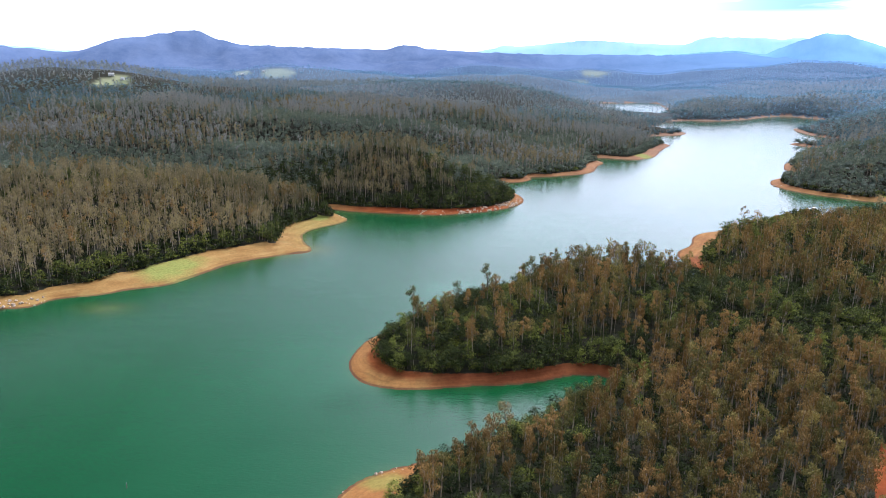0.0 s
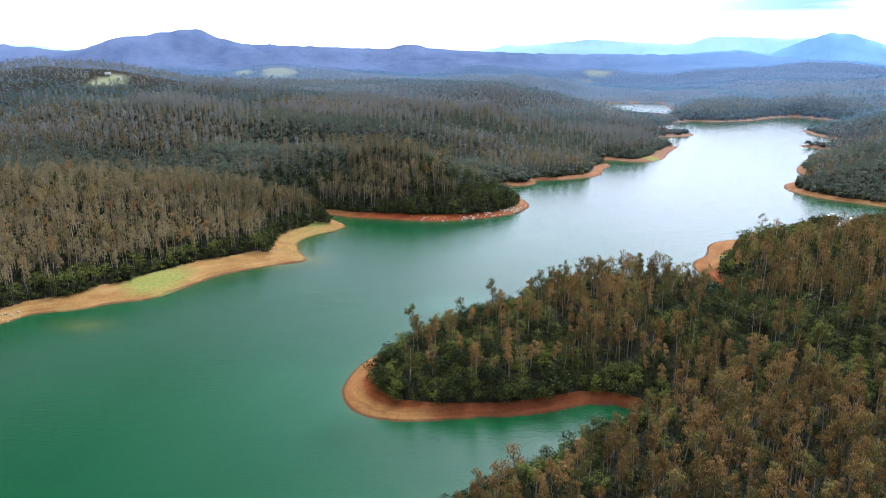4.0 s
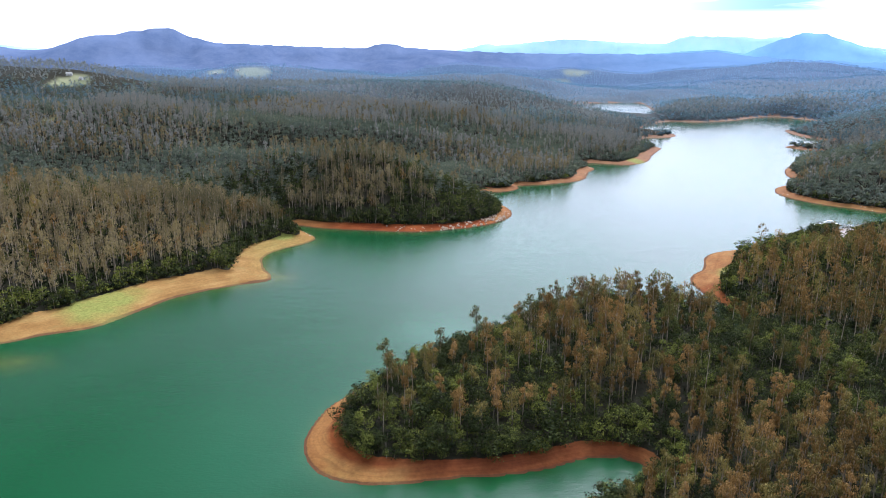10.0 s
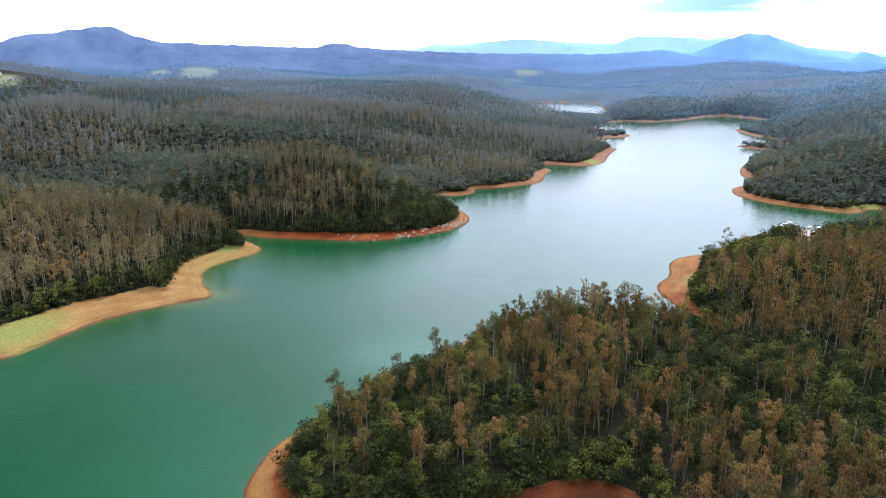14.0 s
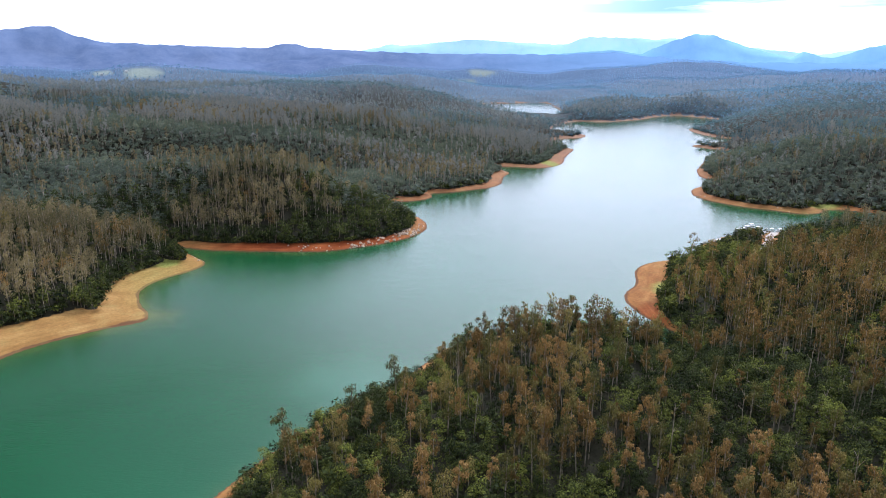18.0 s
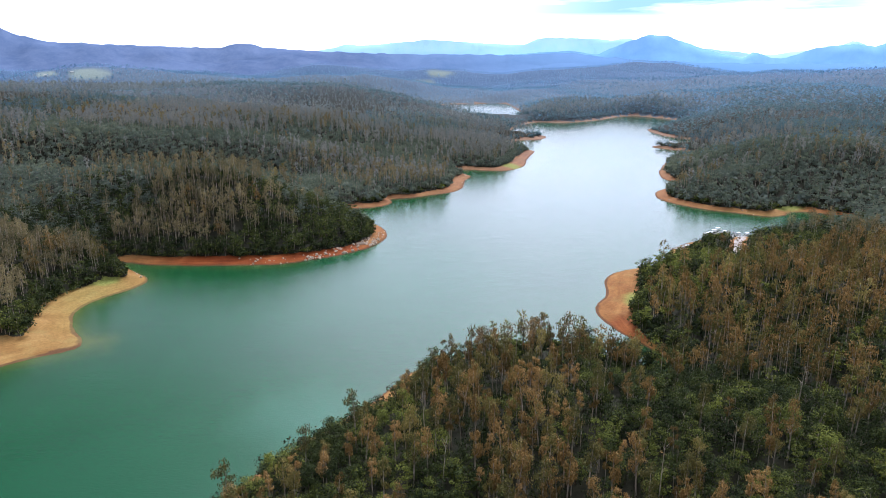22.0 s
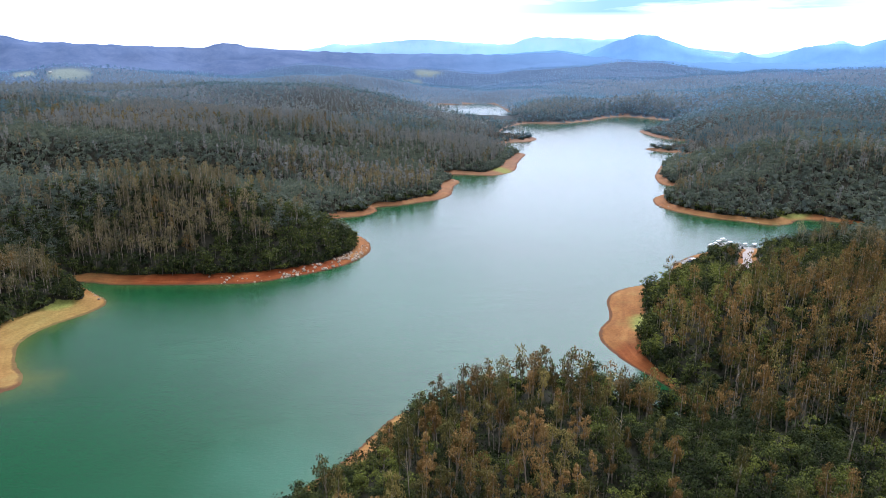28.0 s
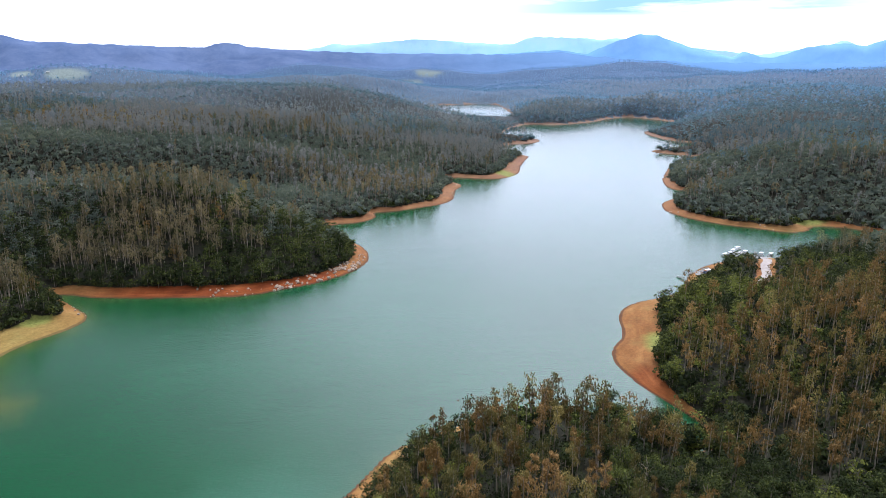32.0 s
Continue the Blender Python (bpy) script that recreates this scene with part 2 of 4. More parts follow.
BANK_FAR_LEFT = [(95, 634, 6), (113, 642, 8), (132, 651, 10), (146, 670, 12), (156, 703, 11), (168, 728, 9), (163, 750, 6), (160, 765, 6),
                 (175, 768, 8), (198, 755, 13), (214, 755, 18), (236, 777, 18), (255, 823, 14), (275, 865, 11), (290, 896, 10), (280, 912, 6),
                 (272, 940, 4), (284, 985, 6), (315, 1016, 9), (340, 1019, 12), (364, 1049, 11), (360, 1074, 6), (336, 1090, 4)]
FAR_END = [(340, 1150, 2.2), (390, 1240, 3.3), (439, 1296, 5), (487, 1278, 6.6), (569, 1319, 7.7), (623, 1373, 6.6), (679, 1403, 4.4),
           (700, 1345, 6.6), (705, 1313, 6.6), (690, 1250, 2.8), (640, 1180, 2.8), (590, 1140, 2.8), (557, 1118, 5.5), (539, 1054, 6.6), (536, 1008, 6.6)]
BANK_FAR_RIGHT = [(552, 965, 5), (535, 930, 5), (490, 912, 9), (447, 906, 9), (455, 883, 10), (470, 849, 11), (458, 815, 10), (462, 793, 8),
                  (440, 789, 5), (420, 798, 4), (395, 775, 4), (368, 738, 6), (349, 710, 10), (338, 686, 11), (334, 669, 10), (341, 654, 6),
                  (330, 640, 4), (312, 630, 6), (296, 618, 12), (286, 602, 13), (281, 586, 13), (284, 565, 11), (295, 543, 11), (309, 528, 11),
                  (319, 516, 11), (333, 515, 12), (347, 524, 14), (361, 519, 9), (370, 508, 5), (372, 496, 3)]
BANK_RIGHT = [(355, 487, 3), (325, 478, 3), (300, 470, 3), (277, 466, 3), (262, 463, 4), (248, 466, 4), (236, 464, 7), (224, 459, 15), (210, 448, 13),
              (200, 436, 8), (193, 428, 8), (182, 422, 10), (166, 418, 14), (156, 412, 18), (148, 401, 20), (141, 384, 18), (132, 374, 21),
              (127, 364, 19), (126, 351, 12.5), (127, 339, 6.5), (130, 328, 2.5), (131, 316, 2), (127, 306, 2), (121, 303, 2), (116, 313, 3), (108, 323, 3)]
PENINSULA = [(97, 331, 4), (85, 335, 5), (69, 334, 5), (55, 329, 5), (42, 323, 5), (34, 314, 7), (26, 304, 7), (10, 289, 3.5), (-5, 274, 3.5),
             (-18, 258, 4), (-24, 249, 5), (-29, 241, 7), (-32, 229, 9), (-32, 219, 10), (-27, 208, 11), (-17, 203, 9), (-4, 203, 6),
             (8, 205, 4), (21, 206, 4), (33, 209, 4), (42, 213, 3), (52, 213, 3), (58, 207, 2), (52, 200, 2), (40, 193, 2)]
BANK_NEAR = [(26, 181, 2), (10, 170, 3), (-4, 161, 7), (-12, 158, 13), (-20, 153, 15), (-25, 146, 16), (-27, 135, 14), (-22, 115, 8),
             (-28, 80, 5), (-60, 20, 5), (-160, -60, 5), (-300, -80, 5), (-420, -20, 5)]
POOL = [(340, 1640, 2), (330, 1450, 2), (390, 1385, 2), (440, 1400, 2), (480, 1500, 2), (530, 1700, 2), (560, 1900, 2), (451, 1885, 2), (390, 1865, 3)]
POOL_SMALL = [(880, 1735, 5), (905, 1725, 5), (975, 1925, 5), (950, 1935, 5)]


def rounded(points, step):
    """A closed Catmull-Rom curve through plan points."""
    p = np.array(points, float)
    out = []
    for i in range(len(p)):
        a, b, c, d = p[i - 1], p[i], p[(i + 1) % len(p)], p[(i + 2) % len(p)]
        k = max(2, min(6, int(np.hypot(*(c - b)[:2]) / step)))
        for t in np.arange(k) / k:
            out.append(0.5 * ((2 * b) + (c - a) * t + (2 * a - 5 * b + 4 * c - d) * t * t + (3 * b - a - 3 * c + d) * t ** 3))
    return np.array(out)


def narrower(points, k):
    return [(x, y, wide * k) for x, y, wide in points]


SHORES = [rounded(BANK_LEFT + HEADLAND + narrower(BANK_FAR_LEFT, 0.85) + FAR_END + narrower(BANK_FAR_RIGHT, 0.62) + narrower(BANK_RIGHT, 0.78)
                  + PENINSULA + BANK_NEAR, 4.0),
          rounded(POOL, 30.0), rounded(POOL_SMALL, 30.0)]


def shore(x, y):
    """Distance to the shoreline (positive on land) and the bank's width there."""
    x, y = np.asarray(x, float).ravel(), np.asarray(y, float).ravel()
    best, wide = np.full(x.shape, 1e12), np.zeros(x.shape)
    wet = np.zeros(x.shape, bool)
    for line in SHORES:
        nxt = np.roll(line, -1, axis=0)
        lo, hi = line[:, :2].min(0) - 700, line[:, :2].max(0) + 700
        idx = np.where((x > lo[0]) & (x < hi[0]) & (y > lo[1]) & (y < hi[1]))[0]
        px, py = x[idx], y[idx]
        bb, ww, ins = best[idx], wide[idx], np.zeros(len(idx), bool)
        for (ax, ay, aw), (bx, by, bw) in zip(line, nxt):
            dx, dy = bx - ax, by - ay
            t = np.clip(((px - ax) * dx + (py - ay) * dy) / (dx * dx + dy * dy + 1e-9), 0, 1)
            d2 = (px - ax - t * dx) ** 2 + (py - ay - t * dy) ** 2
            m = d2 < bb
            bb[m], ww[m] = d2[m], (aw + t * (bw - aw))[m]
            if ay != by:
                c = (ay > py) != (by > py)
                ins ^= c & (px < ax + (py - ay) * dx / (dy if dy else 1e-9))
        best[idx], wide[idx] = bb, ww
        wet[idx] ^= ins
    d = np.sqrt(np.minimum(best, 500.0 ** 2))
    return np.where(wet, -d, d), np.where(wide > 0, wide, 4.0)


# ---- hills (x, y, height, spread in x, spread in y) ----
HILLS = [(-600, 1100, 46, 170, 150), (-420, 830, 17, 130, 110), (-540, 2450, 82, 280, 150), (-200, 1060, 28, 160, 120), (-60, 620, 18, 90, 55),
         (-220, 780, 28, 130, 90), (50, 1380, 50, 170, 110), (-330, 1300, 28, 180, 150), (-130, 1800, 22, 220, 160), (1600, 2400, 52, 400, 350), (1780, 1750, 62, 260, 230),
         (620, 880, 21, 140, 140), (440, 640, 28, 80, 90), (40, 910, 21, 120, 100), (190, 1130, 11, 110, 110), (200, 290, 11, 110, 110),
         (900, 1250, 44, 230, 230), (-180, 500, 10, 120, 90), (-420, 580, 15, 130, 120), (-850, 1300, 48, 250, 300), (270, 2250, 44, 190, 130)]
HILLS += [(560, 1450, 8, 130, 80), (-900, 2000, 29, 350, 300), (1000, 1900, 18, 300, 300), (1800, 3200, 41, 500, 400), (-1100, 2950, 70, 350, 140), (-380, 3080, 55, 260, 110),
          (60, 2750, 26, 160, 110), (180, 3420, 60, 280, 110), (1150, 3150, 30, 200, 100), (-60, 2250, 24, 200, 90), (1450, 2900, 40, 250, 120)]


HILLS += [(600, 3200, 60, 260, 130)]
HILLS += [(-20, 558, 22, 75, 38), (-210, 440, 9, 100, 45)]
HILLS += [(-125, 525, -11, 55, 35), (-230, 590, -14, 80, 40), (-340, 640, -14, 90, 45), (-40, 695, -16, 90, 32), (-150, 715, -13, 80, 35), (-420, 720, -10, 100, 40)]


def wobble(x, y, size, seed):
    """Smooth plan noise from a few crossed waves, about -1 to 1."""
    r = np.random.RandomState(seed)
    out = np.zeros(np.shape(x))
    for k in range(7):
        a, s, f = r.uniform(0, math.tau), r.uniform(0, math.tau), (1.0 + 0.45 * k) / size
        out += np.sin((x * math.cos(a) + y * math.sin(a)) * f + s + 1.3 * np.sin((x * math.sin(a) - y * math.cos(a)) * f * 0.7 + s)) / (1 + 0.5 * k)
    return out / 2.6


def terrain(x, y, d, wide):
    """Height of the ground; the water stands at 0."""
    rise = np.full(np.shape(x), 8.0)
    for hx, hy, h, sx, sy in HILLS:
        rise = rise + h * np.exp(-((x - hx) / sx) ** 2 / 2 - ((y - hy) / sy) ** 2 / 2)
    away = np.hypot(x, y)
    rise = rise + (3.0 + 2.5 * np.clip((away - 330) / 250, 0, 1)) * wobble(x, y, 60, 3)
    rise = np.maximum(rise + (7 * np.clip((away - 500) / 500, 0, 1) + 9 * np.clip((away - 1300) / 700, 0, 1)) * wobble(x, y, 250, 4), 4)
    bank = np.clip(d / wide, 0, 1)
    lip = 0.3 * wobble(x, y, 5, 8) * np.clip(d / 3, 0, 1)
    h = 1.9 * bank ** 0.75 + 0.03 * np.minimum(d, 40) + lip
    h = h + rise * (1 - np.exp(-np.clip(d - wide, 0, None) / 70.0))
    return np.where(d < 0, np.maximum(d * 0.13, -7.0) - 0.05, np.maximum(h, 0.02))


def sheet(name, verts, faces, mats, smooth=True):
    """A mesh object from arrays of corners and of triangles or quads."""
    me = bpy.data.meshes.new(name)
    faces = np.asarray(faces, np.int32)
    k = faces.shape[1]
    me.vertices.add(len(verts))
    me.vertices.foreach_set("co", np.asarray(verts, np.float32).ravel())
    me.loops.add(faces.size)
    me.loops.foreach_set("vertex_index", faces.ravel())
    me.polygons.add(len(faces))
    me.polygons.foreach_set("loop_start", np.arange(0, faces.size, k, dtype=np.int32))
    me.polygons.foreach_set("use_smooth", np.full(len(faces), smooth))
    for m in mats:
        me.materials.append(m)
    me.update(calc_edges=True)
    return me


def paint(me, name, rgb):
    a = me.attributes.new(name, "FLOAT_COLOR", "POINT")
    a.data.foreach_set("color", np.concatenate([rgb, np.ones((len(rgb), 1))], 1).astype(np.float32).ravel())


def polar(angles, radii, centre=(0.0, -10.0)):
    """A fan-shaped grid round the plan, closed at its centre."""
    a, r = np.meshgrid(angles, radii)
    x, y = centre[0] + r * np.sin(a), centre[1] + r * np.cos(a)
    n, m = len(angles), len(radii)
    i, j = np.meshgrid(np.arange(m - 1), np.arange(n), indexing="ij")
    k = (j + 1) % n
    quads = np.stack([i * n + j, i * n + k, (i + 1) * n + k, (i + 1) * n + j], -1).reshape(-1, 4)[:, ::-1]
    return x.ravel(), y.ravel(), quads


def spread(front, back):
    return np.concatenate([np.linspace(-0.80, 0.95, front, endpoint=False), np.linspace(0.95, math.tau - 0.80, back, endpoint=False)])


def spot(x, y, cx, cy, rx, ry, edge=0.25):
    """1 inside an uneven oval patch, 0 outside."""
    q = np.hypot((x - cx) / rx, (y - cy) / ry) + 0.25 * wobble(x, y, max(rx, ry) * 0.35, 11)
    return np.clip((1 + edge - q) / (2 * edge), 0, 1)


RADII = np.concatenate([[2.0, 15.0, 30.0, 45.0, 60.0, 72.0, 84.0, 95.0, 105.0], np.arange(115, 330, 1.7), np.arange(330, 560, 2.2), np.arange(560, 820, 3.6), np.geomspace(824, 4850, 125)])
gx, gy, gq = polar(spread(480, 50), RADII)
gd, gw = shore(gx, gy)
gh = terrain(gx, gy, gd, gw)
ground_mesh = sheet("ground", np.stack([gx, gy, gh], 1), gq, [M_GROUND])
wob = wobble(gx, gy, 14, 5)
bare = np.clip((gw + 1.5 + 1.5 * wob - gd) / 2.0, 0, 1)
RAMP = ((265, 466), (259, 455), (252, 446), (245, 439), (240, 432), (233, 422), (227, 416), (221, 411))    # the slipway
TRACK = [(96, 80, 3.2), (88, 118, 3.2), (99, 138, 3.2), (108, 150, 2.5)]
for (ax, ay, aw), (bx, by, bw) in zip(TRACK, TRACK[1:]):
    t = np.clip(((gx - ax) * (bx - ax) + (gy - ay) * (by - ay)) / ((bx - ax) ** 2 + (by - ay) ** 2), 0, 1)
    bare = np.maximum(bare, np.clip((2.8 - np.hypot(gx - ax - t * (bx - ax), gy - ay - t * (by - ay))) / 1.5, 0, 1))
for (ax, ay), (bx, by) in zip(RAMP, RAMP[1:]):
    t = np.clip(((gx - ax) * (bx - ax) + (gy - ay) * (by - ay)) / ((bx - ax) ** 2 + (by - ay) ** 2), 0, 1)
    bare = np.maximum(bare, 0.8 * np.clip((5.5 - np.hypot(gx - ax - t * (bx - ax), gy - ay - t * (by - ay))) / 2.0, 0, 1))
redness = np.clip(0.35 + 0.5 * wobble(gx, gy, 40, 6), 0, 1)
redness = np.maximum(redness * np.clip(1 - spot(gx, gy, -130, 350, 120, 140, 0.3), 0, 1), spot(gx, gy, -10, 475, 85, 25, 0.4))
redness = np.maximum(redness, spot(gx, gy, 25, 212, 38, 14, 0.5))
redness = np.maximum(redness, 0.9 * np.clip((gd / gw - 0.45) / 0.3, 0, 1) * spot(gx, gy, 0, 225, 60, 45, 0.3))
redness = np.maximum(redness, 0.55 * np.clip((gy - 500) / 60, 0, 1))
redness *= 1 - 0.4 * spot(gx, gy, 150, 375, 40, 60, 0.4)
redness = np.maximum(redness, 0.45 * spot(gx, gy, 140, 360, 50, 70, 0.4))
redness = np.maximum(redness, spot(gx, gy, 110, 150, 30, 80, 0.3))
redness = np.maximum(redness, 0.85 * spot(gx, gy, 129, 343, 9, 17, 0.5))
grass = spot(gx, gy, -136, 334, 14, 18) + spot(gx, gy, 150, 368, 8, 10) + spot(gx, gy, -84, 452, 8, 10) + spot(gx, gy, 345, 531, 14, 6) \
    + 0.3 * spot(gx, gy, -78, 430, 16, 34, 0.5) + spot(gx, gy, 222, 775, 10, 12) + 0.6 * spot(gx, gy, -14, 150, 6, 4)
far_d = np.hypot(gx, gy)
fields = np.zeros(len(gx))
FIELDS = [(-492, 1061, 18, 52), (-376, 774, 10, 12), (-350, 790, 6, 7), (-530, 2300, 55, 45), (-650, 2320, 30, 35), (560, 2990, 45, 45), (650, 3110, 60, 45),
          (1046, 3570, 60, 130), (1180, 3500, 90, 60), (-132, 1790, 22, 40), (420, 2900, 30, 60), (-380, 1500, 14, 20)]
for fx, fy, rx, ry in FIELDS:
    fields = np.maximum(fields, spot(gx, gy, fx, fy, rx, ry, 0.15))
# how much haze is painted on the ground, growing with distance
haze_mask = 0.5 * np.clip((far_d - 1150 + 150 * wobble(gx, gy, 200, 7)) / 400, 0, 1) + 0.5 * np.clip((far_d - 1900 + 250 * wobble(gx, gy, 200, 9)) / 900, 0, 1)
# shade under overhanging trees, painted on the peninsula's south bank
bank_shade = 0.9 * spot(gx, gy, 26, 211, 36, 8, 0.5)
bare = bare * np.where(far_d > 1230, 0.85, 1.0)
paint(ground_mesh, "zones", np.stack([bare, redness, np.clip(grass, 0, 1)], 1))
paint(ground_mesh, "cover", np.stack([fields, haze_mask, bank_shade], 1))
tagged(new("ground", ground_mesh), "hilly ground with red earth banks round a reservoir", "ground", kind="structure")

wx, wy, wq = polar(spread(270, 40), np.concatenate([[2.0, 60.0], np.geomspace(115, 4800, 150)]))
wd, _ = shore(wx, wy)
water_mesh = sheet("water", np.stack([wx, wy, np.zeros(len(wx))], 1), wq, [M_WATER])
silt = 0.14 * np.exp(-np.clip(-wd, 0, None) / 1.6) + 0.4 * spot(wx, wy, -142, 278, 11, 6, 0.7) + 0.35 * spot(wx, wy, -66, 373, 6, 5, 0.6) \
    + 0.5 * np.exp(-np.clip(-wd, 0, None) / 6.0) * spot(wx, wy, -70, 400, 70, 75, 0.5)
pale = 0.11 * spot(wx, wy, -45, 215, 32, 60, 0.8) + 0.22 * spot(wx, wy, 8, 300, 16, 18, 0.7) + 0.07 * spot(wx, wy, 10, 400, 60, 50, 0.8) + 0.05 * np.exp(-np.clip(-wd, 0, None) / 8.0) + 0.08 * spot(wx, wy, 60, 420, 30, 40, 0.8)
paint(water_mesh, "shallow", np.stack([np.clip(0.6 * silt, 0, 0.8), np.clip(pale * (1 - spot(wx, wy, 30, 196, 48, 13, 0.4)), 0, 0.7), 0 * silt], 1))
tagged(new("water", water_mesh), "calm green reservoir water mirroring a pale sky", "lake", kind="structure")

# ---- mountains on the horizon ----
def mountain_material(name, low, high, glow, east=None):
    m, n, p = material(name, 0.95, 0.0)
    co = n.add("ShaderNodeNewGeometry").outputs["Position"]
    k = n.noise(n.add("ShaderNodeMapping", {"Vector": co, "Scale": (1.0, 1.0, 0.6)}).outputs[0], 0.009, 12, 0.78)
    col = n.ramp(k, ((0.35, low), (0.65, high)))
    # broad paler patches painted as haze lying on the slopes
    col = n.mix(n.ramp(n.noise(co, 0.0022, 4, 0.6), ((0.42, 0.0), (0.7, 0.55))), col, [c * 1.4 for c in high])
    if east:                                # the painted haze turns bluer towards the east
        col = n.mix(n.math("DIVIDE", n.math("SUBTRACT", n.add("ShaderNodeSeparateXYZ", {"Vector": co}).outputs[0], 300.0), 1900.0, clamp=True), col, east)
    # the hazed colour also feeds the emission, so the ranges glow
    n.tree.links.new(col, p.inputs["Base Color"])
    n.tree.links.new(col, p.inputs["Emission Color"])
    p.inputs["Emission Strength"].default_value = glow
    return m


def ridge(name, label, line, dist, depth, mat, seed, rough=4.0):
    """A range far off: line gives its crest as (bearing in degrees, height)."""
    line = np.array(line, float)
    b = np.linspace(line[0, 0], line[-1, 0], 460)
    crest = np.interp(b, line[:, 0], line[:, 1])
    soft = np.exp(-np.linspace(-2, 2, 5) ** 2)
    crest = np.convolve(np.pad(crest, 2, mode="edge"), soft / soft.sum(), "valid")
    crest = crest + rough * wobble(b * 30, b * 0, 9, seed) + rough * 0.5 * wobble(b * 30, b * 0, 2, seed + 1)
    rows = []
    for k, f in enumerate((0.0, 0.1, 0.22, 0.36, 0.52, 0.7, 1.0, 0.8, 0.0)):
        r = dist + depth * (k / 8.0) + 0 * b
        x, y = r * np.sin(np.radians(b)), r * np.cos(np.radians(b))
        spur = 1 + (0.42 * wobble(x, y, 150, seed + 2) if 0 < f < 1 else 0)
        rows.append(np.stack([x, y, 10 + (crest - 10) * np.minimum(f * spur, 1) - (25 if f == 0 else 0)], 1))
    v = np.concatenate(rows)
    n, m = len(b), len(rows)
    i, j = np.meshgrid(np.arange(m - 1), np.arange(n - 1), indexing="ij")
    q = np.stack([i * n + j, i * n + j + 1, (i + 1) * n + j + 1, (i + 1) * n + j], -1).reshape(-1, 4)
    return tagged(new(name, sheet(name, v, q, [mat])), label, "mountains", kind="structure")


M_RIDGE_NEAR = mountain_material("hazed_wooded_mountain", (0.068, 0.105, 0.195), (0.115, 0.155, 0.255), 0.6, (0.12, 0.235, 0.42))
M_RIDGE_MID = mountain_material("hazed_blue_mountain", (0.16, 0.33, 0.58), (0.20, 0.375, 0.63), 0.75)
M_RIDGE_FAR = mountain_material("hazed_pale_mountain", (0.31, 0.51, 0.68), (0.38, 0.60, 0.74), 0.75)
RANGE_WOODED = [(-75, 140), (-50, 190), (-36, 185), (-31.4, 183), (-29.5, 174), (-28.1, 159), (-26.3, 171), (-24.8, 220), (-21.8, 248), (-19.8, 273),
                (-18.8, 280), (-17.6, 241), (-15.8, 203), (-12.5, 196), (-8.2, 185), (-4.6, 180), (-2.9, 208), (-1.1, 183), (1.6, 171),
                (5.2, 159), (9.6, 152), (13.9, 151), (18, 148), (21.9, 161), (23.5, 146), (27.6, 117), (31.6, 106), (40, 100), (50, 120), (75, 110)]
RANGE_BLUE = [(13.8, 100), (16.6, 150), (21.7, 175), (24, 155), (26.2, 226), (27.6, 259), (29, 255), (30.8, 202), (33, 153), (34.3, 132),
              (34.9, 168), (36.2, 132), (36.9, 131), (38.9, 183), (40, 196), (41.2, 201), (42.3, 188), (43.5, 217), (48, 260), (55, 220), (75, 180)]
RANGE_PALE = [(-75, 150), (-40, 190), (-31.4, 200), (-29.5, 193), (-27.8, 179), (-20, 130), (0, 140), (2.7, 181), (3.6, 191), (4.8, 218), (6.1, 209),
              (8.7, 229), (11.3, 246), (13.8, 233), (16.4, 220), (18.6, 213), (19.2, 243), (20, 259), (21.9, 255), (24, 248), (24.9, 237),
              (26.1, 250), (28, 220), (36, 150), (40.4, 198), (41.2, 232), (42.1, 191), (60, 200), (75, 150)]
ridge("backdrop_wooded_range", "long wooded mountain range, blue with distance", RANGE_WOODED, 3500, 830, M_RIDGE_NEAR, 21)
ridge("backdrop_blue_peak", "broad mountain peak standing over the valley, blue with distance", RANGE_BLUE, 4200, 266, M_RIDGE_MID, 33, 3)
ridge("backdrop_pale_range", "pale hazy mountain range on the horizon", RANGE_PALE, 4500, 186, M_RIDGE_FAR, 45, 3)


# ---- trees ----
def blades(rng, centres, spread_xyz, size, up=0.35, stretch=1.0, fill=0.55, stray=0.5):
    """Loose leaf sprays: one small triangle each, facing more or less outwards."""
    n = len(centres)
    o = rng.normal(size=(n, 3))
    o /= np.linalg.norm(o, axis=1, keepdims=True) + 1e-9
    o[:, 2] = np.abs(o[:, 2]) * 0.75 + o[:, 2] * 0.25
    p = centres + o * spread_xyz * (fill + (1.15 - fill) * rng.rand(n, 1) ** 0.7)
    nrm = o + stray * rng.normal(size=(n, 3)) + [0, 0, up]
    nrm /= np.linalg.norm(nrm, axis=1, keepdims=True) + 1e-9
    t = np.cross(nrm, rng.normal(size=(n, 3)))
    t /= np.linalg.norm(t, axis=1, keepdims=True) + 1e-9
    b = np.cross(nrm, t) * stretch
    s = size * (0.6 + 0.8 * rng.rand(n, 1))
    v = np.stack([p + t * s, p - 0.5 * t * s + 0.87 * b * s, p - 0.5 * t * s - 0.87 * b * s], 1)
    return v.reshape(-1, 3), np.arange(3 * n).reshape(-1, 3)


